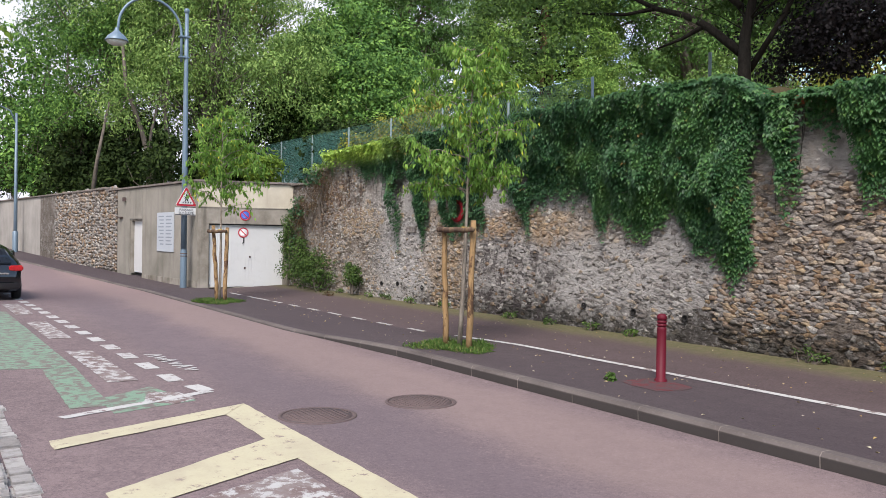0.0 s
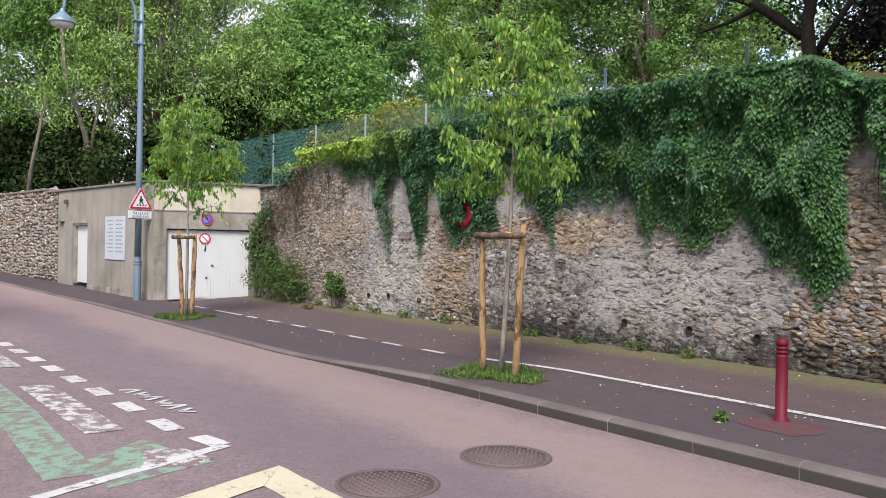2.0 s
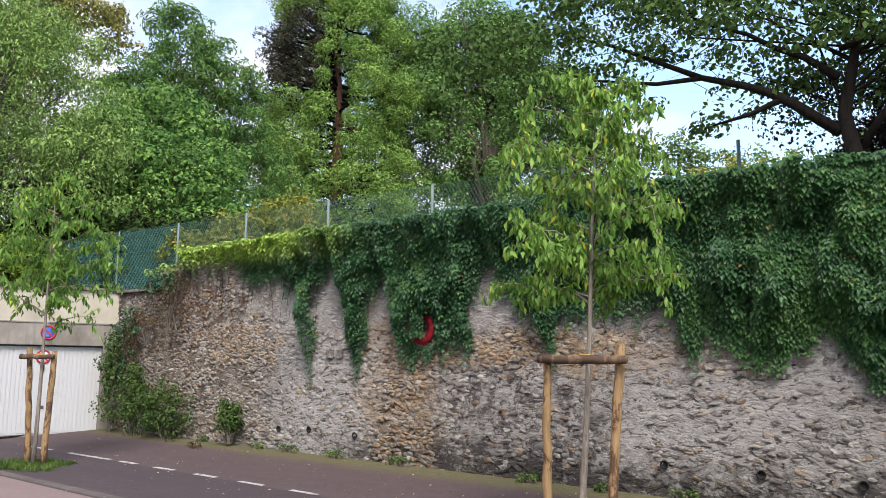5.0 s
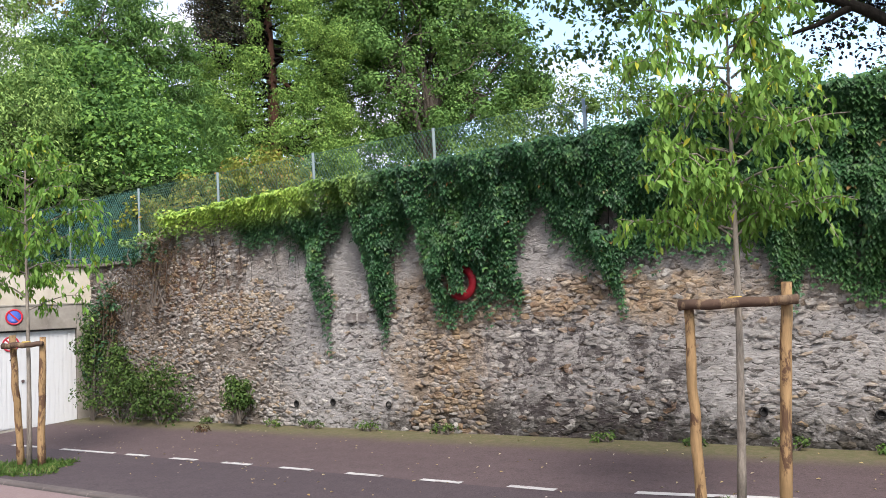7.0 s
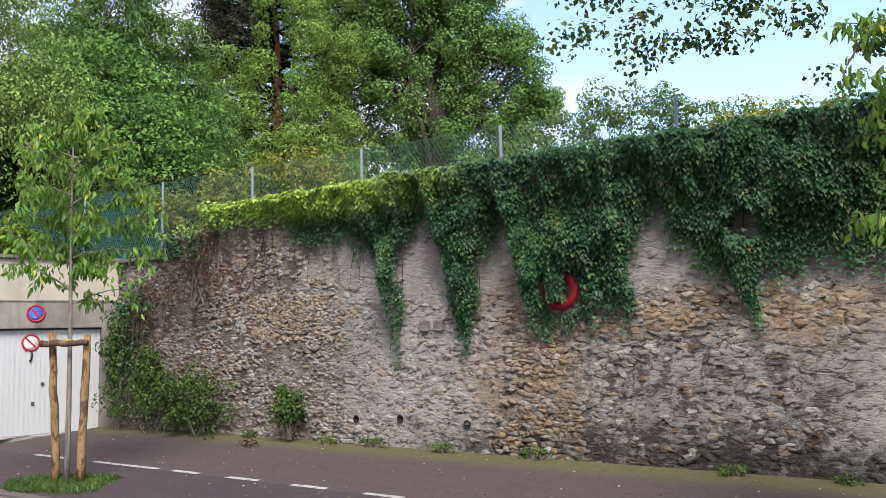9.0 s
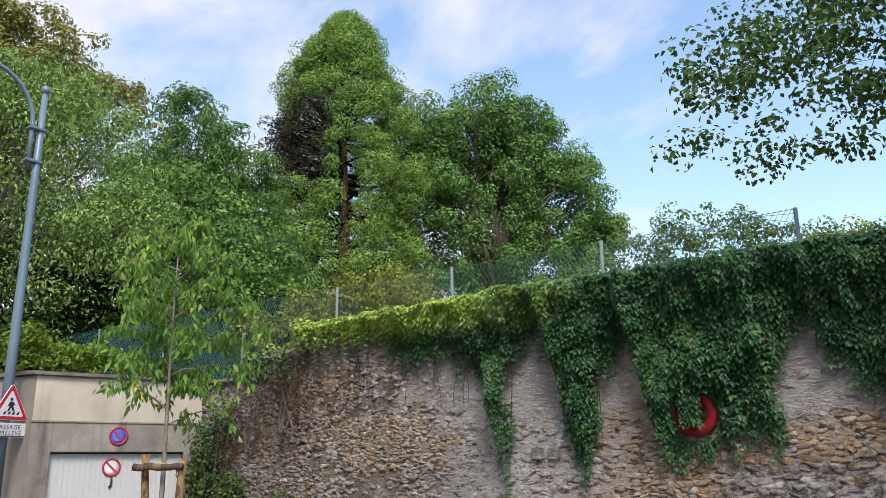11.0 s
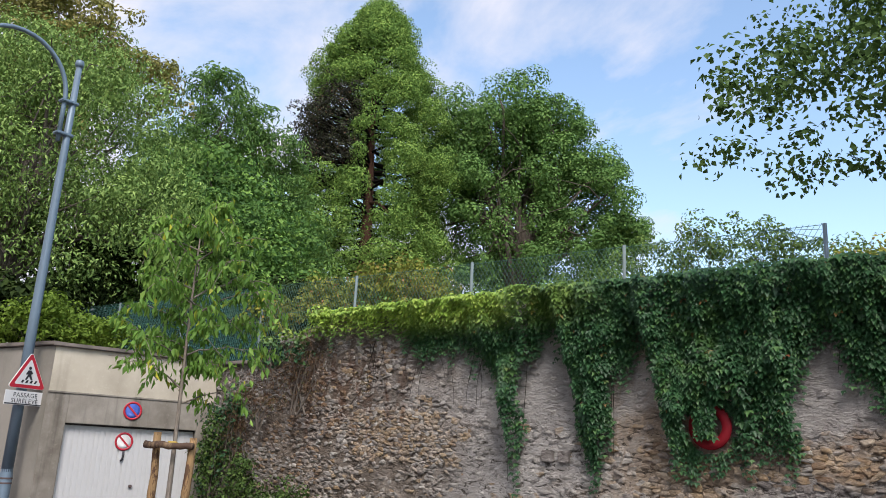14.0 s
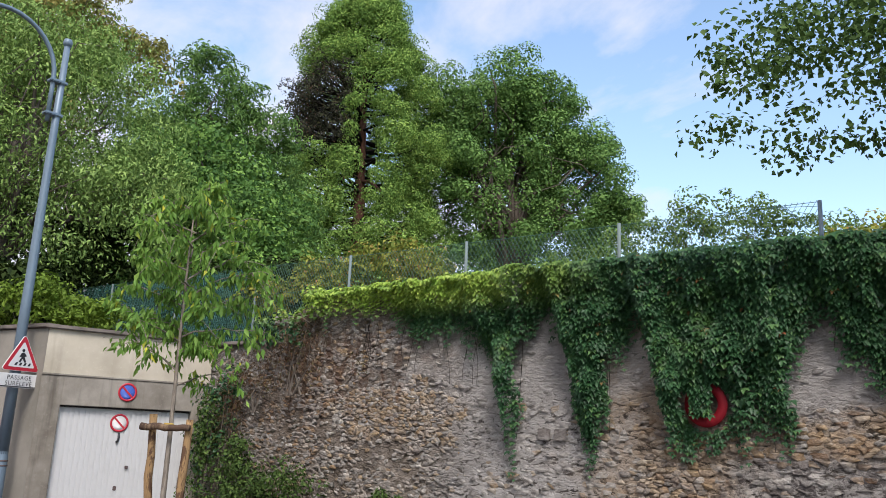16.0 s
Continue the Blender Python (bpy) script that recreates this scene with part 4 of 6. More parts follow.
gpart("roof", box(0.1, 3.5, 0.35, 6.0, 3.2, 3.36), M_COPING)
door = gpart("garage_door", box(0.37, 2.70, 0.12, 0.15, 0.02, 2.06, 0.004), M_DOOR)
for k in range(26):
    x = 0.40 + 2.27 * k / 25
    gpart("rib", box(x - 0.034, x + 0.034, 0.106, 0.121, 0.06, 2.03, 0.005), M_DOOR, door)
gpart("sill", box(0.36, 2.71, 0.02, 0.2, -0.1, 0.03, 0.01), M_CONCRETE)
gpart("door_handle", box(1.62, 1.68, 0.07, 0.106, 0.98, 1.04, 0.01), M_IRON, door)
gpart("lock_plate", box(1.46, 1.52, 0.09, 0.106, 0.6, 0.68, 0.01), M_IRON, door)
hook = tube([(1.45, 0.1, 1.62), (1.45, 0.085, 1.54), (1.44, 0.085, 1.48), (1.41, 0.09, 1.45)], [0.018, 0.02, 0.02, 0.016], 8)
part("hook_mark", hook, M_SIGNBLACK, door)
# dark strip added over the door top to stand for the lintel's shadow
gpart("lintel_shadow_strip", box(0.36, 2.71, 0.09, 0.3, 2.04, 2.07), M_DARK)
pipe = part("overflow_pipe", tube([(3.07, -0.03, 2.32), (3.07, -0.03, 3.36)], 0.022, 8), M_PIPE, garage, "white plastic pipe")


def disc(name, parent, x, z, y, r0, r1, thick, material):
    """A flat ring or disc on the garage front."""
    prof = [(r0, 0.0), (r0, thick), (r1, thick), (r1, 0.0)] if r0 else [(r1, 0.0), (r1, thick), (0.0, thick)]
    v, f = lathe(prof, 32)
    return part(name, (np.stack([x + v[:, 0], y - v[:, 2], z + v[:, 1]], 1), f), material, parent)


def prohibition_sign(x, z, r, y, ground, label, category):
    ob = tagged(empty("no_parking_sign", 0, 0, 0), label, category)
    ob.matrix_world = garage.matrix_world.copy()
    disc("face", ob, x, z, y, 0, r * 0.98, 0.004, ground)
    disc("rim", ob, x, z, y - 0.004, r * 0.78, r, 0.004, M_SIGNRED)
    bm = box(-r * 0.82, r * 0.82, -0.004, 0.0, -r * 0.1, r * 0.1)
    bmesh.ops.rotate(bm, verts=bm.verts[:], cent=(0, 0, 0), matrix=Matrix.Rotation(radians(45), 3, "Y"))
    bmesh.ops.translate(bm, verts=bm.verts[:], vec=(x, y - 0.004, z))
    bm_part("slash", bm, M_SIGNRED, ob)
    return ob


bpy.context.view_layer.update()
prohibition_sign(1.48, 2.36, 0.17, -0.012, M_SIGNBLUE, "round blue no parking sign with a red rim on the lintel", "road sign")
st = prohibition_sign(1.43, 1.80, 0.165, 0.098, M_DOOR, "white no parking notice with red rim on garage door", "notice")

side = tagged(empty("side_wall", GX, GY, 0, math.degrees(math.atan2(SU[1], SU[0]))), "long grey rendered boundary wall with a rubble stretch", "wall", kind="structure")


def spart(name, x0, x1, y0, y1, z0, z1, material, bevel=0.008, parent=None, label=""):
    """A block in the side wall's own axes: x away along the street, -y... the street lies at +y."""
    return bm_part(name, box(x0, x1, y0, y1, z0, z1, bevel), material, parent or side, label)


# the street side of this wall is its +y
spart("render_wall", 0.01, 5.06, -0.35, 0.0, -0.2, 3.40, M_SIDE)
spart("render_wall", 6.42, 7.85, -0.35, 0.0, -0.2, 3.42, M_SIDE)
spart("over_door", 5.06, 6.42, -0.35, 0.0, 2.26, 3.41, M_SIDE)
spart("coping", -0.02, 9.0, -0.42, 0.06, 3.41, 3.485, M_COPING, 0.012)
spart("coping", 9.0, 60.0, -0.42, 0.06, 3.50, 3.58, M_COPING, 0.012)
spart("stone_core", 7.85, 17.0, -0.35, -0.02, -0.2, 3.50, M_MORTAR)
spart("block_wall", 17.0, 60.0, -0.35, -0.01, -0.2, 3.50, M_BLOCK)
spart("patched_wall", 17.0, 19.9, -0.30, 0.01, 0.0, 3.48, M_MORTAR)
sdoor = spart("side_door", 5.14, 6.34, -0.2, -0.15, 0.25, 2.2, M_DOOR, 0.006)
spart("door_frame", 5.06, 5.14, -0.22, -0.03, 0.2, 2.26, M_CONCRETE)
spart("door_frame", 6.34, 6.42, -0.22, -0.03, 0.2, 2.26, M_CONCRETE)
spart("door_frame", 5.14, 6.34, -0.22, -0.03, 2.2, 2.26, M_CONCRETE)
spart("door_handle", 5.26, 5.34, -0.15, -0.1, 1.15, 1.25, M_IRON, 0.01, sdoor)
spart("wall_bracket", 7.2, 7.6, 0.0, 0.12, 2.32, 2.36, M_IRON)
spart("wall_bracket", 6.85, 7.0, 0.0, 0.12, 2.95, 3.1, M_IRON)
spart("plinth", 0.0, 5.0, -0.01, 0.025, -0.2, 0.22, M_CONCRETE)
board = tagged(empty("notice_board", GX, GY, 0, math.degrees(math.atan2(SU[1], SU[0]))), "pale blue-white notice board with faded print on the wall", "notice board")
spart("panel", 1.95, 3.5, 0.0, 0.03, 1.1, 2.46, M_BOARD, 0.008, board)
for k in range(9):
    spart("print_line", 2.1 + 0.1 * (k % 2), 2.65, 0.03, 0.033, 2.3 - 0.12 * k, 2.34 - 0.12 * k, M_PRINT, 0, board)
    spart("print_line", 2.85, 3.35 - 0.08 * (k % 3), 0.03, 0.033, 2.3 - 0.12 * k, 2.34 - 0.12 * k, M_PRINT, 0, board)
# rubble facing of the far stretch
pieces = {"grey": [], "brown": [], "dark": []}
z = 0.25
while z < 3.45:
    hgt = random.uniform(0.09, 0.14)
    x = 7.9
    while x < 17.0:
        wd = random.uniform(0.15, 0.32)
        ang = np.sort(turn.uniform(0, 2 * np.pi, 7))
        v, f = rubble(np.stack([np.cos(ang) * wd * 0.52, np.sin(ang) * hgt * 0.6], 1), 0.045, 0.05, turn)
        pieces[random.choice(["grey", "grey", "brown", "brown", "dark"])].append((np.stack([x + wd / 2 + v[:, 0], -0.015 - v[:, 1], z + hgt / 2 + random.uniform(-0.04, 0.04) + v[:, 2]], 1), f[:, ::-1]))
        x += wd
    z += hgt
for kind, pcs in pieces.items():
    ob = part("rubble_stones", cat(pcs), M_STONE[kind], side)
    ob["kind"] = "stuff"

# ---- street lamp with its crossing sign ----
LX, LY = -26.43, 6.47
lamp = tagged(empty("street_lamp", LX, LY, 0), "grey-blue steel street lamp with an arched arm", "street lamp")
part("base_sleeve", lathe([(0.105, -0.05), (0.105, 1.15), (0.095, 1.2), (0.095, 1.25)], 20), M_LAMP, lamp, smooth=True)
part("pole", tube([(0, 0, 1.2), (0, 0, 4), (0, 0, 7), (0, 0, 8.78)], [0.095, 0.085, 0.068, 0.055], 18), M_LAMP, lamp, smooth=True)
part("finial", lathe([(0.0, 8.74), (0.075, 8.77), (0.085, 8.84), (0.07, 8.9), (0.0, 8.93)], 16), M_LAMP, lamp, smooth=True)
arc = [(0, -0.16, 7.2), (0, -0.16, 7.9)]
for k in range(0, 17):
    t = math.pi * k / 16
    arc.append((0, -0.16 - 0.95 * (1 - math.cos(t)), 8.05 + 1.0 * math.sin(t)))
arc.append((0, -2.08, 7.88))
part("arched_arm", tube(arc, 0.042, 12), M_LAMP, lamp, smooth=True)
for z in (7.35, 8.0):
    bm = box(-0.09, 0.09, -0.24, 0.09, z - 0.03, z + 0.03, 0.015)
    bm_part("bracket", bm, M_LAMP, lamp)
shade = part("shade", lathe([(0.05, 7.98), (0.07, 7.9), (0.12, 7.84), (0.26, 7.72), (0.34, 7.6), (0.345, 7.57), (0.30, 7.58), (0.0, 7.62)], 24, 0, -2.1), M_LAMP, lamp, smooth=True)
part("glass_bowl", lathe([(0.3, 7.575), (0.26, 7.5), (0.14, 7.45), (0.0, 7.44)], 24, 0, -2.1), M_SIGNWHITE, lamp, smooth=True)
for z in (1.0, 1.08):
    part("band", lathe([(0.106, z), (0.115, z + 0.015), (0.106, z + 0.03)], 20), M_IRON, lamp)

SIGN_TURN = 12.0
sign = tagged(empty("crossing_sign", LX, LY, 0, SIGN_TURN), "red-rimmed triangular raised crossing sign on the lamp post", "road sign")


def slab(name, pts, x0, x1, material, parent):
    """A flat plate facing +x from its outline in y, z."""
    bm = bmesh.new()
    lo = [bm.verts.new((x0, y, z)) for y, z in pts]
    hi = [bm.verts.new((x1, y, z)) for y, z in pts]
    bm.faces.new(lo)
    bm.faces.new(hi)
    for k in range(len(pts)):
        bm.faces.new((lo[k], lo[(k + 1) % len(pts)], hi[(k + 1) % len(pts)], hi[k]))
    bmesh.ops.recalc_face_normals(bm, faces=bm.faces[:])
    return bm_part(name, bm, material, parent)


def rounded_triangle(r, cz, corner):
    pts = []
    for k in range(3):
        a0 = radians(90 + 120 * k)
        cy_, cz_ = (r - 2 * corner) * math.cos(a0), cz + (r - 2 * corner) * math.sin(a0)
        for q in range(-3, 4):
            b = a0 + radians(20 * q)
            pts.append((cy_ + corner * math.cos(b), cz_ + corner * math.sin(b)))
    return pts


TZ = 2.82
slab("plate", rounded_triangle(0.43, TZ, 0.04), 0.115, 0.13, M_SIGNWHITE, sign)
slab("red_rim", rounded_triangle(0.415, TZ, 0.036), 0.13, 0.133, M_SIGNRED, sign)
slab("face", rounded_triangle(0.30, TZ, 0.02), 0.133, 0.136, M_SIGNWHITE, sign)
for k in range(4):
    y = -0.14 + 0.085 * k
    slab("stripe", [(y, TZ - 0.12), (y + 0.045, TZ - 0.12), (y + 0.065, TZ - 0.07), (y + 0.03, TZ - 0.07)], 0.136, 0.138, M_SIGNBLACK, sign)
slab("symbol", [(-0.07, TZ - 0.065), (-0.03, TZ - 0.065), (0.0, TZ + 0.0), (0.045, TZ - 0.065), (0.08, TZ - 0.06), (0.035, TZ + 0.03), (0.075, TZ + 0.05), (0.03, TZ + 0.1), (-0.03, TZ + 0.1), (-0.07, TZ + 0.02), (-0.02, TZ + 0.03)], 0.138, 0.14, M_SIGNBLACK, sign)
slab("symbol_top", [(0.03 * math.cos(radians(45 * k)), TZ + 0.14 + 0.03 * math.sin(radians(45 * k))) for k in range(8)], 0.138, 0.14, M_SIGNBLACK, sign)
slab("name_plate", [(-0.38, 2.32), (0.38, 2.32), (0.38, 2.56), (-0.38, 2.56)], 0.115, 0.13, M_SIGNWHITE, sign)
slab("plate_rim", [(-0.375, 2.325), (0.375, 2.325), (0.375, 2.345), (-0.375, 2.345)], 0.13, 0.1315, M_SIGNBLACK, sign)
for word, z in (("PASSAGE", 2.455), ("SUR\u00c9LEV\u00c9", 2.355)):
    cu = bpy.data.curves.new("text", "FONT")
    cu.body, cu.size, cu.align_x, cu.extrude = word, 0.105, "CENTER", 0.001
    cu.space_character = 1.15
    tmp = new("text", cu)
    bpy.context.view_layer.update()
    me = bpy.data.meshes.new_from_object(tmp.evaluated_get(bpy.context.evaluated_depsgraph_get()))
    bpy.data.objects.remove(tmp)
    me.materials.clear()
    me.materials.append(M_SIGNBLACK)
    tx = new("lettering", me)
    tx.parent = sign
    tx.matrix_local = pose(0.1325, 0, z, 90, 0, 90)

far_pole = tagged(empty("street_lamp", -49.3, 3.6, 0.6), "slim dark steel lamp post by the far wall", "street lamp")
part("pole", tube([(0, 0, -0.2), (0, 0, 3), (0, 0, 7.5)], [0.1, 0.09, 0.06], 10), M_LAMP, far_pole, smooth=True)
part("base_sleeve", lathe([(0.14, -0.2), (0.14, 1.1), (0.1, 1.15)], 12), M_LAMP, far_pole)
part("arched_arm", tube([(0, 0, 6.9), (0, -0.3, 7.6), (0, -1.0, 7.9), (0, -1.7, 7.6), (0, -1.8, 7.3)], 0.04, 8), M_LAMP, far_pole)

# ---- bollard ----
bol = tagged(empty("bollard", -6.98, 7.05, 0), "burgundy steel bollard with ringed head on a red pad", "bollard")
part("post", lathe([(0.075, -0.02), (0.075, 0.03), (0.058, 0.035), (0.058, 0.64)], 22), M_RED, bol, smooth=True)
prof = [(0.058, 0.64), (0.058, 0.66)]
for k in range(3):
    z = 0.665 + 0.04 * k
    prof += [(0.05, z), (0.05, z + 0.008), (0.06, z + 0.014), (0.06, z + 0.034)]
prof += [(0.058, 0.80), (0.04, 0.825), (0.0, 0.83)]
part("ringed_head", lathe(prof, 22), M_RED, bol, smooth=True)
pad = tagged(new("bollard_pad"), "square of worn red paint round the bollard foot", "road marking", kind="structure")
flat([(-7.2, 6.62), (-6.9, 6.5), (-6.55, 6.5), (-6.44, 6.8), (-6.5, 7.08), (-6.8, 7.12), (-7.12, 7.22), (-7.22, 6.9)], M_REDPAD, "red_patch", pad, 0.003, path_z, 0.028)

# ---- red ring on the wall ----
rx, rz, rr = -15.39, 2.35, 0.21
v, f = lathe([(rr - 0.06, 0.0), (rr - 0.055, 0.025), (rr, 0.029), (rr + 0.055, 0.022), (rr + 0.06, 0.0)], 40)
v = np.stack([rx + v[:, 0] * 0.97, WALL_Y - 0.07 - v[:, 2], rz + v[:, 1]], 1)
ring = tagged(part("life_ring", (v, f), M_RING, smooth=True), "faded red plastic ring hung on the wall, half hidden by creeper", "ring")

# ---- wire fence on the bank ----
fence = tagged(new("wire_fence"), "green chain-link fence on galvanised posts above the wall", "fence")
FENCE_X = [-11.3, -14.79, -18.27, -21.85, -25.4, -29.0, -32.8, -36.7, -40.5]
fence_y = lambda x: 13.1 + 0.028 * (-14.8 - x) if x < -14.8 else 13.1
fence_h = lambda x: 5.72 + 0.022 * (-14.8 - x)
for x in FENCE_X:
    h = fence_h(x) - (0.0 if x != -14.79 else 0.02)
    part("post", tube([(x, fence_y(x), 4.0 if x > -23.3 else 3.15), (x, fence_y(x), h)], 0.034, 8), M_POST if x != -14.79 else M_LAMP, fence)
wires = []
for x in np.arange(-40.5, -14.8, 0.095):
    for sgn in (1, -1):
        z0 = 4.15 if x > -23.3 else 3.3
        h = fence_h(x) - 0.03 - z0
        x1 = x + sgn * h * 0.62
        q = 1.0
        if x1 > -14.8:
            q = (-14.8 - x) / (x1 - x)
        elif x1 < -40.5:
            q = (x + 40.5) / (x - x1)
        if q < 0.03:
            continue
        x1 = x + (x1 - x) * q
        wires.append(tube([(x, fence_y(x), z0), (x1, fence_y(x1), z0 + h * q)], 0.0045, 3, False))
        if q < 1 and sgn > 0:
            wires.append(tube([(x1, fence_y(x1), z0 + h * q), (x, fence_y(x), z0 + h * (2 * q if q < 0.5 else 1.0))], 0.0045, 3, False))
    if len(wires) > 2600:
        break
ob = part("chain_link", cat(wires), M_WIRE, fence)
ob["kind"] = "stuff"
for dz in (0.0, 0.75):
    part("tension_wire", tube([(x, fence_y(x) + 0.02, fence_h(x) - 0.03 - dz) for x in FENCE_X[1:]], 0.005, 4, False), M_WIRE, fence)


def screen_shader():
    s = Shader("green_windbreak_net", 0.8, spec=0.1)
    s.color(s.mix(s.remap(s.noise(2.0, 4), 0.35, 0.7), (0.022, 0.082, 0.078), (0.036, 0.12, 0.108)))
    tr = s.n.new("ShaderNodeBsdfTransparent")
    mx = s.n.new("ShaderNodeMixShader")
    s.l.new(s.remap(s.noise(1.1, 3), 0.3, 0.7, 0.5, 0.75), mx.inputs[0])
    s.l.new(tr.outputs[0], mx.inputs[1])
    s.l.new(s.b.outputs[0], mx.inputs[2])
    s.l.new(mx.outputs[0], s.n["Material Output"].inputs["Surface"])
    return s.m


xs = np.arange(-40.5, -28.9, 0.25)
sag = [0.02 * math.sin(x * 2.3) for x in xs]
V, F = [], []
for x, q in zip(xs, sag):
    for z in np.linspace(3.2, fence_h(x) - 0.05, 6):
        V.append((x, fence_y(x) + 0.03 + q * math.sin(z * 3), z))
for i in range(len(xs) - 1):
    for j in range(5):
        q = i * 6 + j
        F += [(q, q + 6, q + 7), (q, q + 7, q + 1)]
part("windbreak_net", (V, F), screen_shader(), fence, "green woven windbreak net")

# ---- parked car ----
def build_car(x, y):
    """A dark hatchback seen from behind; it points to -x."""
    ob = tagged(empty("car", x, y, float(road_z(x, 1.0)), 180), "black hatchback parked at the kerb", "car")
    bm = bmesh.new()
    # stations along the length: x, half width, sill, waist, roof half width, roof
    st = [(-2.1, 0.72, 0.42, 0.62, 0.70, 0.66), (-2.0, 0.84, 0.28, 0.88, 0.78, 0.93), (-1.7, 0.88, 0.2, 0.95, 0.66, 1.18), (-1.2, 0.89, 0.18, 0.95, 0.62, 1.42), (-0.3, 0.89, 0.18, 0.93, 0.62, 1.47),
          (0.5, 0.89, 0.18, 0.92, 0.60, 1.42), (1.2, 0.88, 0.18, 0.90, 0.70, 1.0), (1.8, 0.84, 0.22, 0.80, 0.72, 0.84), (2.1, 0.70, 0.35, 0.62, 0.60, 0.66)]
    rings = []
    for sx, hw, sill, waist, rw, roof in st:
        pts = [(-hw * 0.9, sill), (-hw, sill + 0.15), (-hw, waist), (-rw, roof - 0.05), (-rw * 0.85, roof), (rw * 0.85, roof), (rw, roof - 0.05), (hw, waist), (hw, sill + 0.15), (hw * 0.9, sill)]
        rings.append([bm.verts.new((sx, py, pz)) for py, pz in pts])
    for r0, r1 in zip(rings, rings[1:]):
        for k in range(10):
            bm.faces.new((r0[k], r0[(k + 1) % 10], r1[(k + 1) % 10], r1[k]))
    bm.faces.new(rings[0])
    bm.faces.new(rings[-1][::-1])
    bmesh.ops.recalc_face_normals(bm, faces=bm.faces[:])
    bmesh.ops.bevel(bm, geom=bm.edges[:], offset=0.02, segments=2, affect="EDGES")
    bm_part("body", bm, M_CAR, ob, smooth=True)
    bm = bmesh.new()
    q = [bm.verts.new(c) for c in ((-1.99, -0.62, 0.98), (-1.99, 0.62, 0.98), (-1.42, 0.5, 1.36), (-1.42, -0.5, 1.36))]
    bm.faces.new(q)
    bmesh.ops.solidify(bm, geom=bm.faces[:], thickness=0.03)
    bm_part("rear_window", bm, M_GLASS, ob)
    for sgn in (-1, 1):
        bm_part("tail_lamp", box(-2.08, -1.85, sgn * 0.72 - 0.17, sgn * 0.72 + 0.17, 0.78, 0.93, 0.03), M_TAIL, ob, "red tail lamp")
        bm_part("side_window", box(-1.2, 0.6, sgn * 0.76 - 0.02, sgn * 0.76 + 0.02, 1.0, 1.32, 0.02), M_GLASS, ob)
        for wx in (-1.35, 1.3):
            v, f = lathe([(0.0, -0.1), (0.2, -0.1), (0.3, -0.1), (0.325, -0.06), (0.325, 0.06), (0.3, 0.1), (0.0, 0.1)], 24)
            wheel = part("wheel", (np.stack([wx + v[:, 0], sgn * 0.80 + v[:, 2], 0.325 + v[:, 1]], 1), f), M_TYRE, ob)
            v, f = lathe([(0.2, 0.0), (0.19, 0.02), (0.05, 0.03), (0.0, 0.03)], 12)
            part("rim", (np.stack([wx + v[:, 0], sgn * (0.9 + v[:, 2]), 0.325 + v[:, 1]], 1), f), M_CHROME, wheel)
    bm_part("number_plate", box(-2.13, -2.1, -0.26, 0.26, 0.55, 0.66, 0.005), M_SIGNWHITE, ob)
    bm_part("bumper", box(-2.14, -1.9, -0.8, 0.8, 0.32, 0.52, 0.05), M_CAR, ob)
    bm_part("reflector_strip", box(-2.15, -2.1, 0.45, 0.8, 0.36, 0.41, 0.01), M_TAIL, ob, "red reflector")
    bm_part("trim_strip", box(-2.13, -2.08, -0.55, 0.55, 0.7, 0.74, 0.01), M_CHROME, ob)
    ob.matrix_world = pose(x, y, float(road_z(x, 1.0)), 0, 0, 180 + 2)
    return ob


build_car(-26.4, 0.75)


# ---- young street trees with stakes ----
def stake(parent, name, p0, p1, r, material):
    p0, p1 = np.array(p0), np.array(p1)
    pts, rad = [], []
    for k in range(9):
        t = k / 8
        pts.append(p0 * (1 - t) + p1 * t + rng.normal(0, 0.006, 3) * (0 < k < 8))
        rad.append(r * (1.08 - 0.16 * t) * rng.uniform(0.93, 1.07))
    return part(name, tube(pts, rad, 9), material, parent)


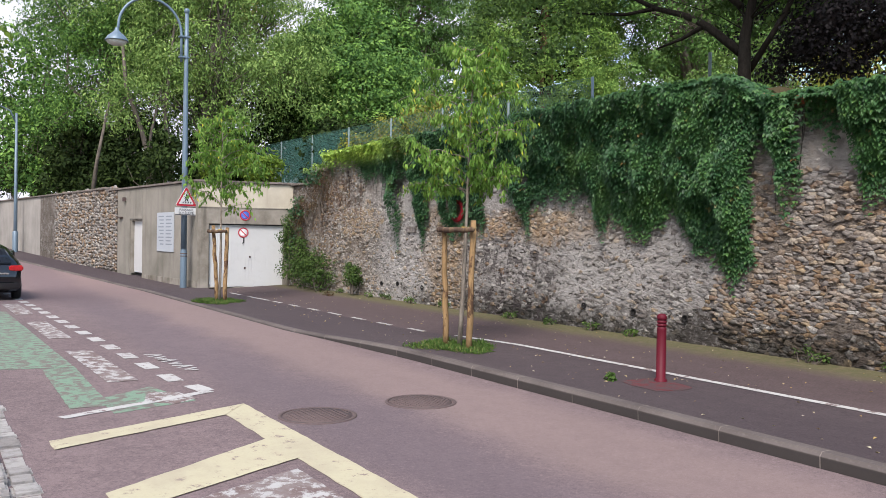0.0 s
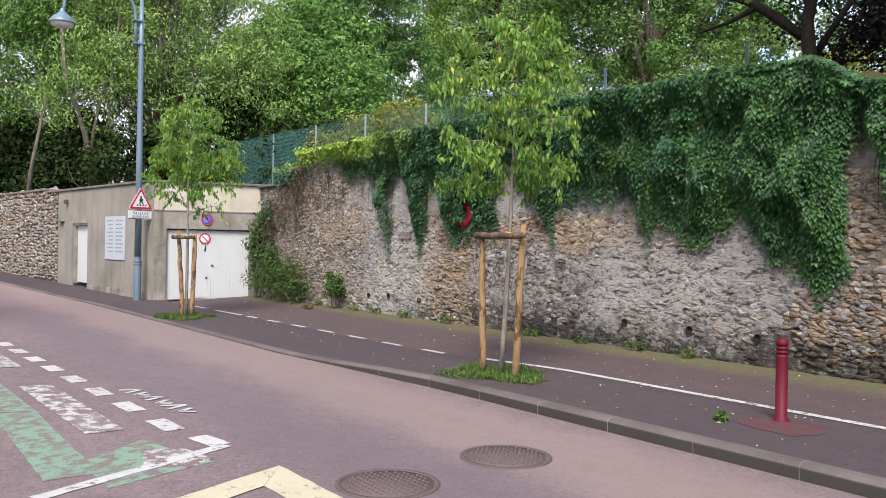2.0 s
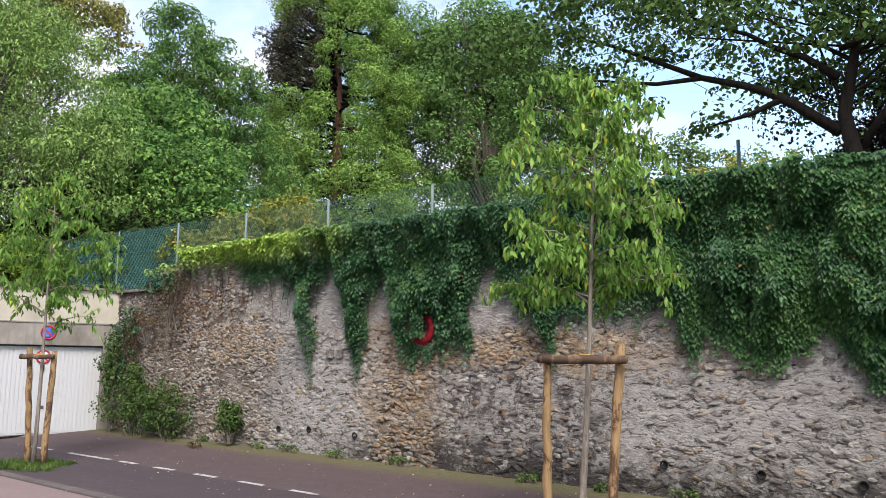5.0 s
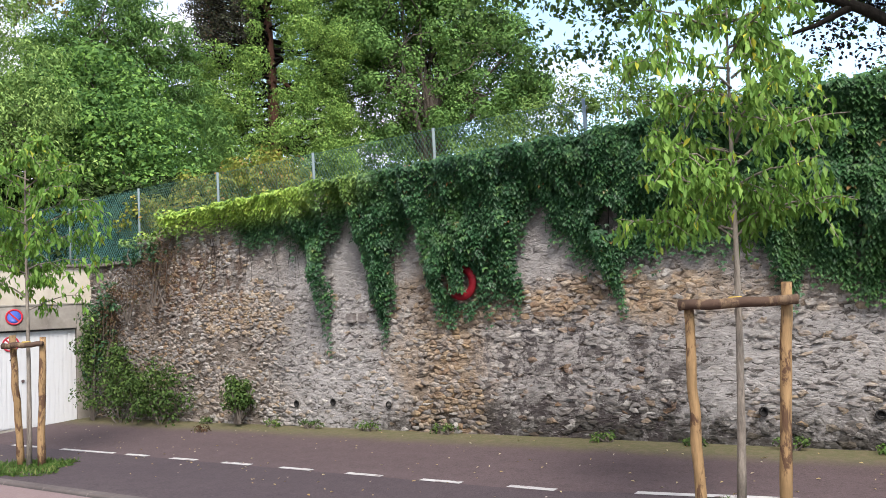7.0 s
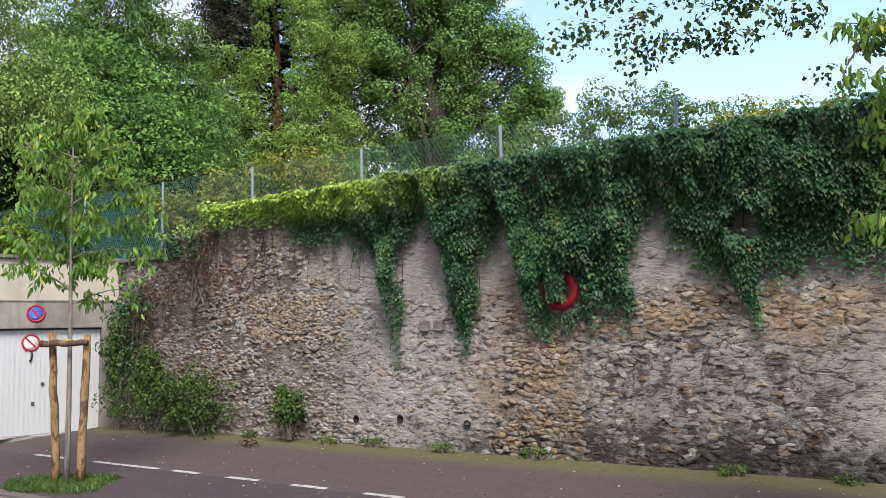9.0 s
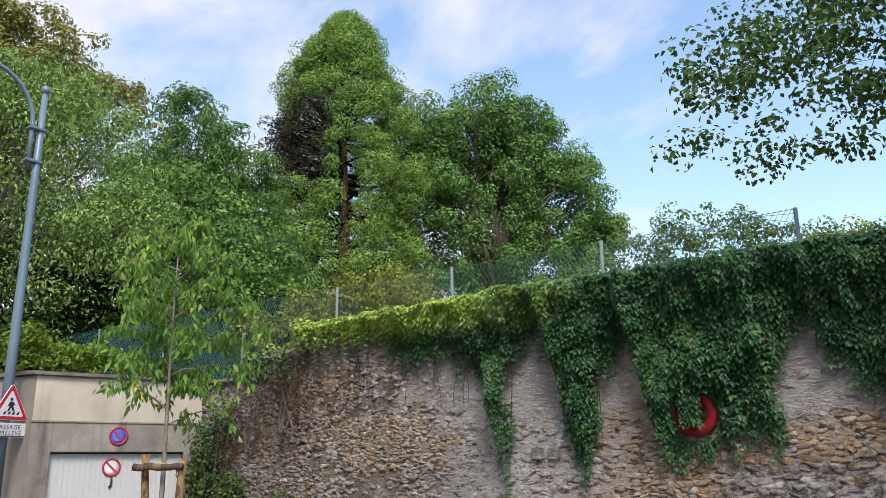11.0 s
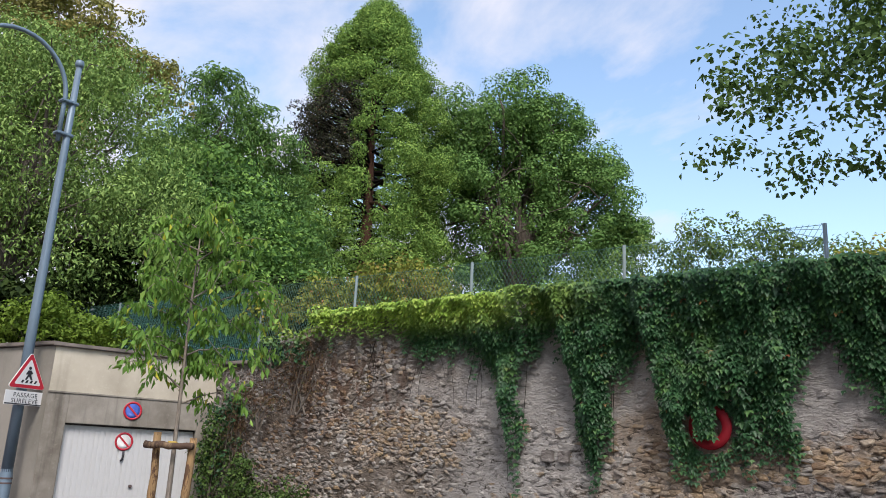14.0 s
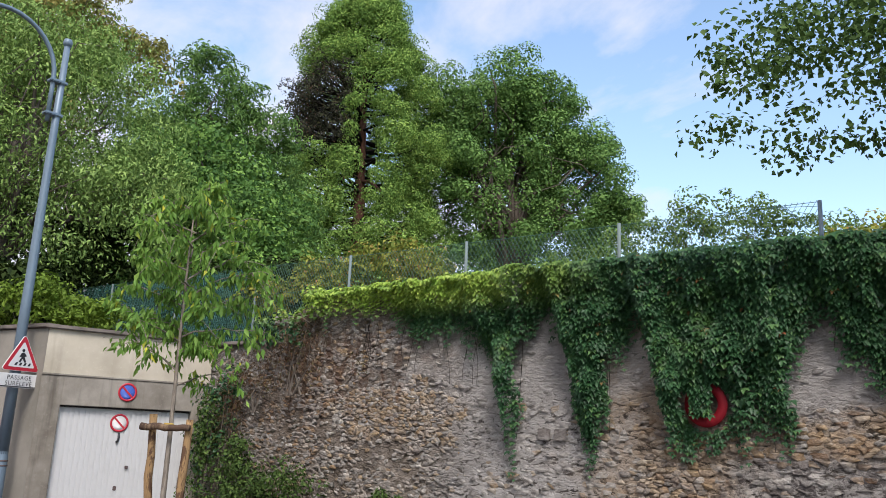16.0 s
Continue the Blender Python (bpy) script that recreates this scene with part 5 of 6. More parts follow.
def cherry(x, y, stakes, bar_z, height, crown, n_branch, seed, label, lean=(0, 0), leaf=0.125, per=26, low=()):
    global rng
    rng = np.random.default_rng(seed)
    tree = tagged(empty("young_tree", x, y, 0), label, "tree", "young street trees")
    trunk = [(lean[0] * t + 0.02 * math.sin(5 * t), lean[1] * t + 0.02 * math.cos(4 * t), height * t - 0.05) for t in np.linspace(0, 0.93, 10)]
    part("trunk", tube(trunk, np.linspace(0.042, 0.008, 10), 8), M_YOUNG, tree, smooth=True)
    P, N = [], []
    zc, rc, z0, z1 = crown
    specs = []
    for k in range(n_branch):
        t = (k + 0.5) / n_branch
        specs.append((z0 + (z1 - z0) * t ** 1.1, k * 2.4 + rng.uniform(-0.4, 0.4), rc * (0.55 + 0.75 * math.sin(math.pi * min(1, t * 0.8 + 0.18))) * rng.uniform(0.75, 1.15), rng.uniform(0.35, 0.9)))
    specs += list(low)
    for zz, az, ln, up in specs:
        tt = np.clip(zz / height, 0, 0.93)
        root = np.array([lean[0] * tt, lean[1] * tt, zz])
        way = np.array([math.cos(az), math.sin(az), 0])
        pts = [root + way * ln * q + np.array([0, 0, up * ln * (q - 0.45 * q * q * 1.3)]) + rng.normal(0, 0.015, 3) for q in np.linspace(0, 1, 7)]
        limbs = [tube(pts, np.linspace(0.013, 0.003, 7), 5, False)]
        pts = np.array(pts)
        twigs = [pts]
        for q in range(5):
            i = rng.integers(1, 6)
            d2 = unit(way * 0.6 + rng.normal(0, 0.7, 3) + np.array([0, 0, 0.2]))
            tw = np.array([pts[i] + d2 * ln * 0.42 * u + np.array([0, 0, -0.16 * ln * u * u]) for u in np.linspace(0, 1, 4)])
            limbs.append(tube(tw, np.linspace(0.006, 0.002, 4), 4, False))
            twigs.append(tw)
        for tw in twigs:
            m = per if tw is pts else per // 2
            m = m if zz >= z0 else int(m * 0.45)
            u = rng.uniform(0.15, 1, m) * (len(tw) - 1)
            i = np.minimum(u.astype(int), len(tw) - 2)
            pp = tw[i] * (1 - (u - i))[:, None] + tw[i + 1] * (u - i)[:, None]
            P.append(pp + rng.normal(0, 0.035, (m, 3)))
            nn = rng.normal(0, 1, (m, 3)) * [1, 1, 0.45] + np.array([0, 0, 0.25])
            N.append(nn)
        part("branch", cat(limbs), M_YOUNG, tree)
    part("crown", leaf_mesh(np.concatenate(P), np.concatenate(N), leaf, "oval", 0.72, 0.4), M_CHERRY, tree)
    support = tagged(empty("tree_stakes", x, y, 0), "rough timber stakes with a cross rail tied to the young tree", "tree stakes", "tree stakes")
    tops = []
    for k, (p0, p1, r) in enumerate(stakes):
        stake(support, "stake", p0, p1, r, M_STAKE if (k % 2 or len(low)) else M_STAKED)
        tops.append(np.array(p1))
    a0, a1 = tops[0].copy(), tops[1].copy()
    a0[2] = a1[2] = bar_z
    d = (a1 - a0) / np.linalg.norm(a1 - a0)
    side_off = np.array([0.06, -0.07, 0])
    stake(support, "cross_rail", a0 - d * 0.12 + side_off, a1 + d * 0.03 + side_off, 0.042, M_STAKED)
    tie = lathe([(0.05, -0.03), (0.062, -0.02), (0.062, 0.02), (0.05, 0.03)], 12)
    part("rubber_tie", (tie[0] + np.array([lean[0] * 0.4, lean[1] * 0.4 - 0.02, bar_z + 0.02]), tie[1]), M_STRAP, support)
    # grass in the pit
    m = 3000
    ang, rad = rng.uniform(0, 2 * np.pi, m), np.sqrt(rng.uniform(0, 1, m))
    lump = np.array([1 + 0.45 * fbm(math.cos(q) * 1.5 + x, math.sin(q) * 1.5, 3.0, 3) for q in ang])
    gx, gy = np.cos(ang) * rad * 0.74 * lump, np.sin(ang) * rad * 0.58 * lump
    P = np.stack([x + gx, y + gy, 0.0 * gx], 1)
    P = P[P[:, 1] > kerb_y(P[:, 0]) + 0.1]
    m, rad = len(P), rad[:len(P)]
    P[:, 2] = path_z(P[:, 0], P[:, 1])
    v, f = leaf_mesh(P, rng.normal(0, 1, (m, 3)) * [1, 1, 0.15], 0.12, "oval", 0.0, 0.12)
    k = v.reshape(m, 4, 3)
    up = np.array([0, 0, 1.0])
    way = unit(rng.normal(0, 0.6, (m, 3)) + up)
    ln = rng.uniform(0.03, 0.13, m)[:, None]
    sd = unit(np.cross(way, rng.normal(0, 1, (m, 3)))) * 0.007
    k[:, 0], k[:, 1], k[:, 2], k[:, 3] = P - sd, P + way * ln * 0.55 + sd, P + way * ln + np.array([0, 0, -0.02]), P + way * ln * 0.5 - sd
    pit = tagged(part("grass_tuft", (k.reshape(-1, 3), f), M_GRASS), "green grass round the foot of a young tree", "grass", kind="stuff")
    bm = bmesh.new()
    bmesh.ops.create_circle(bm, cap_ends=True, radius=1, segments=24)
    for q in bm.verts:
        wob = 0.92 + 0.1 * math.sin(q.co.x * 9 + q.co.y * 5)
        q.co = (x + q.co.x * 0.5 * wob, y + q.co.y * 0.4 * wob, float(path_z(x, y)) + 0.008)
    soil = bm_part("tree_pit", bm, M_EARTH)
    tagged(soil, "bare earth pit round a young tree", "ground", kind="structure")
    return tree


cherry(-10.68, 6.55, [((-0.32, -0.02, -0.05), (-0.24, -0.14, 1.88), 0.045), ((0.36, -0.05, -0.05), (0.56, -0.14, 1.98), 0.047)], 1.84, 4.75, (3.5, 0.78, 2.35, 4.65), 26, 21,
       "young cherry tree with drooping green and a few yellow leaves", (0.28, 0.06), 0.098, 52, [(2.45, 3.7, 0.95, 0.35), (2.5, 0.3, 0.95, 0.4), (2.4, 3.9, 0.7, 0.5)])
cherry(-20.68, 5.84, [((-0.28, 0.05, -0.05), (-0.2, -0.1, 1.95), 0.05), ((0.2, 0.1, -0.05), (0.25, 0.12, 1.9), 0.05)], 1.8, 5.0, (3.6, 0.85, 2.65, 4.75), 22, 22,
       "slender young cherry tree with thin drooping leaves", (-0.12, 0.12), 0.12, 42, [(2.5, 3.9, 0.95, 0.95), (2.3, 0.9, 0.8, 0.6)])

# ---- creeper over the wall ----
IVY = [(-22.6, 4.15), (-20.75, 4.0), (-20.45, 3.8), (-20.1, 3.6), (-19.1, 3.62), (-18.85, 3.3), (-18.48, 2.95), (-18.33, 2.3), (-18.2, 1.5), (-17.99, 2.3), (-17.92, 3.3), (-17.6, 3.8), (-17.4, 3.5), (-17.26, 2.6),
       (-17.13, 2.05), (-16.88, 1.75), (-16.68, 2.3), (-16.58, 3.1), (-16.28, 3.45), (-16.1, 3.1), (-15.98, 2.3), (-15.82, 1.5), (-15.64, 2.1), (-15.05, 2.2), (-14.93, 1.7), (-14.78, 2.2), (-14.42, 2.0), (-14.36, 2.9), (-14.05, 3.5), (-13.87, 3.05),
       (-13.15, 2.5), (-13.05, 1.95), (-12.57, 2.7), (-11.2, 2.75), (-10.8, 1.85), (-10.6, 2.36), (-10.0, 2.0), (-9.63, 1.9), (-9.2, 2.4), (-8.63, 1.63), (-8.36, 1.75), (-8.0, 1.2), (-7.6, 1.7), (-7.5, 3.4),
       (-7.05, 1.85), (-6.75, 3.5), (-6.3, 3.5), (-6.1, 2.5), (-5.0, 2.9), (3.0, 3.0)]
IX, IZ = np.array([q[0] for q in IVY]), np.array([q[1] for q in IVY])


def ivy_top(x):
    return wall_top(np.maximum(x, -22.15)) + 0.11


def ivy_runners(count, deep, jitter, spread):
    """Leaves set left and right along runners that hang from the wall top and lie over one another like shingles."""
    P, N, S = [], [], []
    for x0 in np.sort(rng.uniform(-22.5, 2.0, count)):
        top = float(ivy_top(x0)) - rng.uniform(0.0, 0.06)
        low = float(np.interp([x0 - 0.07, x0, x0 + 0.07], IX, IZ).max()) - 0.1 + rng.normal(0, jitter)
        if rng.uniform() < 0.12:
            low -= rng.uniform(0.05, 0.35)
        if top - low < 0.06:
            continue
        z = np.arange(top, low, -0.042) + rng.normal(0, 0.012, len(np.arange(top, low, -0.042)))
        m = len(z)
        sway = 0.05 * np.sin(z * 2.3 + x0 * 5) + 0.03 * np.sin(z * 6 + x0 * 9)
        x = x0 + sway + np.where(np.arange(m) % 2, 1, -1) * spread * rng.uniform(0.3, 1.1, m)
        bed = np.interp(x, IX, IZ)
        hang = np.clip((z - bed) / 0.8, 0, 1)
        lump = np.array([0.5 + 1.0 * noise.noise((u * 2.2, w * 1.3, 5.0)) + 0.5 * noise.noise((u * 6.0, w * 3.0, 1.0)) for u, w in zip(x, z)])
        out = 0.05 + hang * (0.10 + 0.24 * np.clip(lump, 0, 1.3)) * deep + 0.12 * smoothstep(z, 3.3, 4.2) * deep
        ring_gap = np.hypot(x - rx, z - rz)
        over = (ring_gap < 0.36) & (np.abs(x - rx + 0.03) < 0.11) & (z > rz - 0.13)
        out = np.where(over, np.maximum(out, 0.15 + 0.04 * rng.uniform(size=m)), out)
        keep = rng.uniform(size=m) < np.where((x > -15.2) & (x < -14.35) & (z < 2.9), 0.6, 0.97)
        keep &= (((x + 12.95) / 0.2) ** 2 + ((z - 3.02) / 0.24) ** 2 > 1 + 0.4 * rng.normal(size=m))
        keep &= (ring_gap > 0.31) | over
        tip = np.clip((z - low) / 0.5, 0, 1)
        P.append(np.stack([x, WALL_Y - out, z], 1)[keep])
        N.append(np.stack([np.where(np.arange(m) % 2, 0.3, -0.3) + rng.normal(0, 0.3, m), -np.ones(m), 1.2 + rng.normal(0, 0.35, m)], 1)[keep])
        S.append((0.055 + 0.034 * tip)[keep])
    return np.concatenate(P), np.concatenate(N), np.concatenate(S)


rng = np.random.default_rng(5)
sheets = [ivy_runners(1250, 1.0, 0.11, 0.045), ivy_runners(560, 0.55, 0.07, 0.05), ivy_runners(300, 0.15, 0.05, 0.05)]
m = 17000
x = rng.uniform(-22.4, 2.0, m)
t = rng.uniform(0, 1, m)
hump = np.array([fbm(u * 0.9, w * 2, 2.0, 3) for u, w in zip(x, t)])
P3 = np.stack([x, WALL_Y - 0.36 + 1.5 * t, ivy_top(x) - 0.03 + 0.07 * np.sin(np.pi * np.clip(t * 1.3, 0, 1)) + 0.12 * hump - 0.06 * (t < 0.1) - 0.16 * t], 1)
N3 = np.stack([rng.normal(0, 0.4, m), -0.7 + rng.normal(0, 0.4, m), np.ones(m)], 1)
lush = rng.uniform(size=m) < np.where(x < -20.8, 0.3, 1.0)
sheets.append((P3[lush], N3[lush], np.full(m, 0.08)[lush]))
P1, N1, S1 = (np.concatenate([q[k] for q in sheets]) for k in range(3))
creeper = tagged(new("wall_creeper"), "dense green creeper hanging in strands over the stone wall", "climbing plant")
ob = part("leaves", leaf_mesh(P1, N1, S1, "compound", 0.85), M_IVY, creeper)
stems = []
for k in range(90):
    x0 = rng.uniform(-20, 1)
    lo = float(np.interp(x0, IX, IZ)) - rng.uniform(-0.1, 0.3)
    tp = float(ivy_top(x0)) - 0.2
    pts = [(x0 + 0.05 * math.sin(3 * q + k), WALL_Y - 0.06, tp + (lo - tp) * q) for q in np.linspace(0, 1, 8)]
    stems.append(tube(pts, np.linspace(0.008, 0.003, 8), 4, False))
for k in range(22):
    x0 = rng.uniform(-21.2, -18.3)
    tp = 3.6
    lo = tp - rng.uniform(0.3, 1.1)
    pts = [(x0 + 0.06 * math.sin(4 * q + k), WALL_Y - 0.05, tp + (lo - tp) * q) for q in np.linspace(0, 1, 7)]
    stems.append(tube(pts, np.linspace(0.006, 0.003, 7), 4, False))
part("stem_net", cat(stems), M_DARKBARK, creeper)["kind"] = "stuff"


# ---- shrubs, weeds and trees ----
def clump_cloud(centres, radius, per, squash=0.8):
    """Leaf places and facings round clump centres."""
    m = len(centres)
    d = unit(rng.normal(size=(m, per, 3)) + np.array([0, 0, 0.25]))
    r = radius * rng.uniform(0.3, 1.0, (m, per, 1)) ** 0.5 * rng.uniform(0.65, 1.3, (m, 1, 1))
    p = centres[:, None] + d * r * np.array([1, 1, squash])
    n = d * 1.4 + rng.normal(0, 0.38, (m, per, 3)) + np.array([0.1, -0.1, 0.45])
    return p.reshape(-1, 3), n.reshape(-1, 3)


def in_blobs(blobs, count, shell=0.55):
    """Clump centres near the surface of a set of ellipsoids (x, y, z, rx, ry, rz)."""
    b = np.array(blobs, float)
    wgt = (b[:, 3] * b[:, 5]) ** 1.0
    pick = rng.choice(len(b), count, p=wgt / wgt.sum())
    d = unit(rng.normal(size=(count, 3)))
    d[:, 2] = np.where(d[:, 2] < -0.55, -d[:, 2], d[:, 2])
    r = shell + (1 - shell) * rng.uniform(0, 1, count) ** 0.5
    r *= 1 + 0.14 * np.clip(rng.normal(size=count), -2, 1.3)
    return b[pick, :3] + d * b[pick, 3:] * r[:, None]


def shrub(name, blobs, count, radius, per, leaf, material, label, category="shrub", kind="", lf="oval", droop=0.4, aspect=0.6, seed=1, group=""):
    global rng
    rng = np.random.default_rng(seed)
    c = in_blobs(blobs, count, 0.2)
    p, n = clump_cloud(c, radius, per)
    ob = tagged(new(name), label, category, group)
    part("foliage", leaf_mesh(p, n, leaf, lf, droop, aspect), material, ob)
    stems = []
    b = np.array(blobs, float)
    for k in range(min(16, len(c))):
        q = b[np.argmin(((b[:, :3] - c[k]) ** 2).sum(1))]
        root = np.array([q[0] + rng.uniform(-0.3, 0.3) * q[3], q[1], q[2] - q[5]])
        midp = (root + c[k]) / 2 + rng.normal(0, 0.08, 3) * q[3]
        stems.append(tube([root, midp, c[k]], [0.02 + 0.01 * q[3] * 0.3, 0.012, 0.004], 5, False))
    part("stem_net", cat(stems), M_BARK, ob)["kind"] = "stuff"
    return ob


def tree(name, base, trunk_r, fork, blobs, count, radius, per, leaf, mat_leaf, mat_bark, label, seed, lf="oval", aspect=0.65, droop=0.35, limbs=26, shell=0.55, squash=0.75, extra=(), slim=1.0):
    """A tapered trunk that divides into limbs, which carry clumps of single leaves."""
    global rng
    rng = np.random.default_rng(seed)
    c = in_blobs(blobs, count, shell)
    base = np.array(base, float)
    b = np.array(blobs, float)
    top = base + np.array([0, 0, fork])
    crown_top = (b[:, :3] * b[:, 3:4]).sum(0) / b[:, 3].sum()
    ob = tagged(new(name), label, "tree")
    pts = [base + np.array([0, 0, -0.4]), base + np.array([0, 0, 0.15]), base * 0.5 + top * 0.5 + rng.normal(0, 0.15, 3) * [1, 1, 0], top, (top + crown_top) / 2, crown_top]
    rad = [trunk_r * 1.35, trunk_r * 1.1, trunk_r * 0.95, trunk_r * 0.85, trunk_r * 0.55, trunk_r * 0.25]
    part("trunk", tube(pts, rad, 12), mat_bark, ob, smooth=True)
    far = c[rng.permutation(len(c))[:limbs]]
    for q in list(far) + [np.array(v, float) for v in extra]:
        t = rng.uniform(0.0, 1.0)
        root = top * (1 - 0.8 * t) + crown_top * 0.8 * t
        ln = np.linalg.norm(q - root)
        m1 = root * 0.66 + q * 0.34 + rng.normal(0, 0.07, 3) * ln + np.array([0, 0, 0.13 * ln])
        m2 = root * 0.3 + q * 0.7 + rng.normal(0, 0.07, 3) * ln + np.array([0, 0, 0.10 * ln])
        wood = [tube([root, m1, m2, q], np.array([0.36, 0.24, 0.13, 0.03]) * trunk_r * slim * rng.uniform(0.7, 1.2), 6, False)]
        for _ in range(4):
            w0 = m1 + (q - m1) * rng.uniform(0.1, 0.8)
            w1 = c[np.argmin(((c - w0 - rng.normal(0, 0.18, 3) * ln) ** 2).sum(1))]
            wood.append(tube([w0, (w0 + w1) / 2 + rng.normal(0, 0.05, 3) * ln, w1], np.array([0.1, 0.06, 0.02]) * trunk_r * slim, 5, False))
        part("limb", cat(wood), mat_bark, ob)
    p, n = clump_cloud(c, radius, per, squash)
    part("crown", leaf_mesh(p, n, leaf, lf, droop, aspect), mat_leaf, ob)
    return ob


# at the foot of the wall
shrub("corner_shrub", [(-23.6, 9.3, 0.55, 1.2, 0.35, 0.6), (-22.4, 9.3, 0.5, 0.75, 0.4, 0.75), (-24.8, 9.35, 1.1, 0.35, 0.25, 1.3), (-24.0, 9.4, 1.1, 0.4, 0.2, 0.6)], 210, 0.2, 26, 0.07, M_CORNER, "dark green shrub and creeper in the corner of the stone wall", seed=31)
shrub("wall_shrub", [(-20.25, 9.4, 0.6, 0.26, 0.2, 0.45)], 44, 0.14, 26, 0.065, M_CORNER, "small dark bushy plant at the foot of the wall", seed=32)
for k, (x, s_) in enumerate(((-21.3, 0.13), (-19.5, 0.16), (-18.6, 0.2), (-17.3, 0.17), (-15.8, 0.2), (-13.2, 0.16), (-10.9, 0.2), (-9.9, 0.12), (-6.6, 0.24), (-5.4, 0.25), (-12.0, 0.12))):
    shrub("weed", [(x, 9.54, 0.10 + s_ * 0.35, s_ * 1.5, 0.1, s_ * 0.5)], 12, 0.06, 13, 0.042, M_GRASS if k % 2 else M_CORNER, "low green weeds at the foot of the wall", "weed", seed=40 + k, group="weeds")
shrub("weed", [(-7.35, 6.55, 0.03, 0.09, 0.08, 0.03)], 9, 0.045, 12, 0.05, M_GRASS, "small bright green weed in the pavement", "weed", seed=60, group="weeds")
shrub("dry_weed", [(-20.6, 8.9, 0.1, 0.14, 0.1, 0.12)], 10, 0.08, 10, 0.08, M_DRY, "dry straw-coloured weed on the footpath", "weed", seed=61, aspect=0.15)
shrub("dry_creeper", [(-22.6, 9.5, 3.1, 0.8, 0.12, 0.7), (-23.6, 9.5, 2.7, 0.8, 0.12, 0.6), (-24.3, 9.5, 2.0, 0.4, 0.12, 0.9), (-21.3, 9.52, 2.9, 0.4, 0.1, 0.3)], 170, 0.2, 16, 0.06, M_DRY, "dry brown creeper on the stone wall", "climbing plant", seed=62, aspect=0.22, droop=0.6)
shrub("thin_creeper", [(-24.5, 9.5, 1.9, 0.5, 0.1, 1.2), (-23.2, 9.5, 3.5, 0.9, 0.12, 0.4), (-22.2, 9.5, 3.95, 0.5, 0.15, 0.3), (-25.0, 9.45, 1.4, 0.25, 0.15, 1.3)], 110, 0.16, 14, 0.075, M_IVY, "thin green creeper on the wall end", "climbing plant", seed=63, lf="lobed")

# on the bank
shrub("bank_shrub", [(-27.6, 14.6, 5.6, 1.6, 0.7, 0.85), (-25.6, 15.0, 5.8, 1.5, 0.7, 0.9), (-29.5, 14.0, 5.2, 1.2, 0.6, 0.75), (-24.2, 14.6, 5.6, 1.0, 0.6, 0.6)], 240, 0.26, 30, 0.12, M_YELLOWSH, "yellowing bushy shrub grown through the wire fence", seed=64)
shrub("bank_shrub", [(-16.2, 26.6, 6.5, 2.6, 1.2, 2.5)], 200, 0.4, 26, 0.16, M_YELLOWSH, "yellow-olive shrub beyond the fence", seed=65)
shrub("lamp_side_bush", [(-36.2, 11.0, 4.8, 1.7, 1.1, 1.1), (-34.3, 12.0, 4.5, 1.2, 0.8, 0.8)], 150, 0.3, 30, 0.15, M_BRIGHT, "bright green bush above the boundary wall", seed=66)
for k, (x, y, zt, r) in enumerate(((-29.5, 38, 13.2, 2.3), (-26.8, 39, 14.2, 2.2), (-24.2, 39.5, 14.0, 2.2), (-21.5, 40, 13.2, 2.4), (-32.5, 38, 12.0, 2.2), (-18.5, 40, 12.0, 2.2), (-35.5, 38, 11.0, 2.4), (-15, 40, 12.5, 3.0), (-10.5, 40, 12.5, 3.0))):
    tree("hedgerow_tree", (x, y, 4), 0.12, 3.0, [(x, y, zt - 3.5, r, r, 3.6), (x, y, zt - 6.2, r * 1.1, r, 2.5)], 130, 0.5, 42, 0.187, M_HEDGE, M_BARK, "light green upright tree in a far hedgerow", 70 + k, limbs=12)

tree("willow_tree", (-40.5, 11.5, 3.9), 0.32, 2.2, [(-41.4, 12.6, 11.2, 5.0, 4.6, 5.2), (-39.0, 14.6, 8.4, 3.6, 3.4, 3.4), (-43.6, 10.4, 13.0, 4.0, 4.0, 4.0), (-41, 9.0, 8.0, 3.0, 2.5, 2.8)], 620, 0.9, 125, 0.17, M_LIGHT, M_BARK, "tall pale green tree with fine leaves and leaning stems", 81, aspect=0.4, droop=0.5, limbs=44)
tree("willow_tree", (-46.5, 8.5, 3.9), 0.28, 2.2, [(-46.5, 8.0, 9.5, 4.5, 3.6, 4.6), (-48.0, 7.5, 13.5, 4.2, 3.4, 3.6)], 450, 0.9, 105, 0.18, M_MAPLE, M_BARK, "tall green tree with fine leaves above the boundary wall", 82, aspect=0.4, droop=0.5, limbs=30)
# leaning bare stems below the pale crown
willow = bpy.data.objects["willow_tree"]
for pts, r0 in (([(-40.1, 8.9, 3.2), (-40.1, 8.6, 4.6), (-40.2, 8.1, 6.6), (-40.4, 7.4, 8.7), (-40.4, 7.2, 11.1)], 0.17), ([(-39.9, 9.6, 3.2), (-39.9, 9.4, 5.0), (-40.0, 9.1, 7.5), (-39.9, 9.3, 9.7), (-39.9, 9.5, 11.9)], 0.14),
                ([(-40.6, 6.0, 3.2), (-40.6, 6.2, 5.0), (-40.5, 6.7, 7.9)], 0.12), ([(-40.2, 8.4, 3.2), (-40.1, 8.5, 6.4), (-40.0, 8.9, 8.6)], 0.11)):
    part("stem", tube(pts, np.linspace(r0, r0 * 0.4, len(pts)), 8), M_BARK, willow, "grey leaning stem", smooth=True)
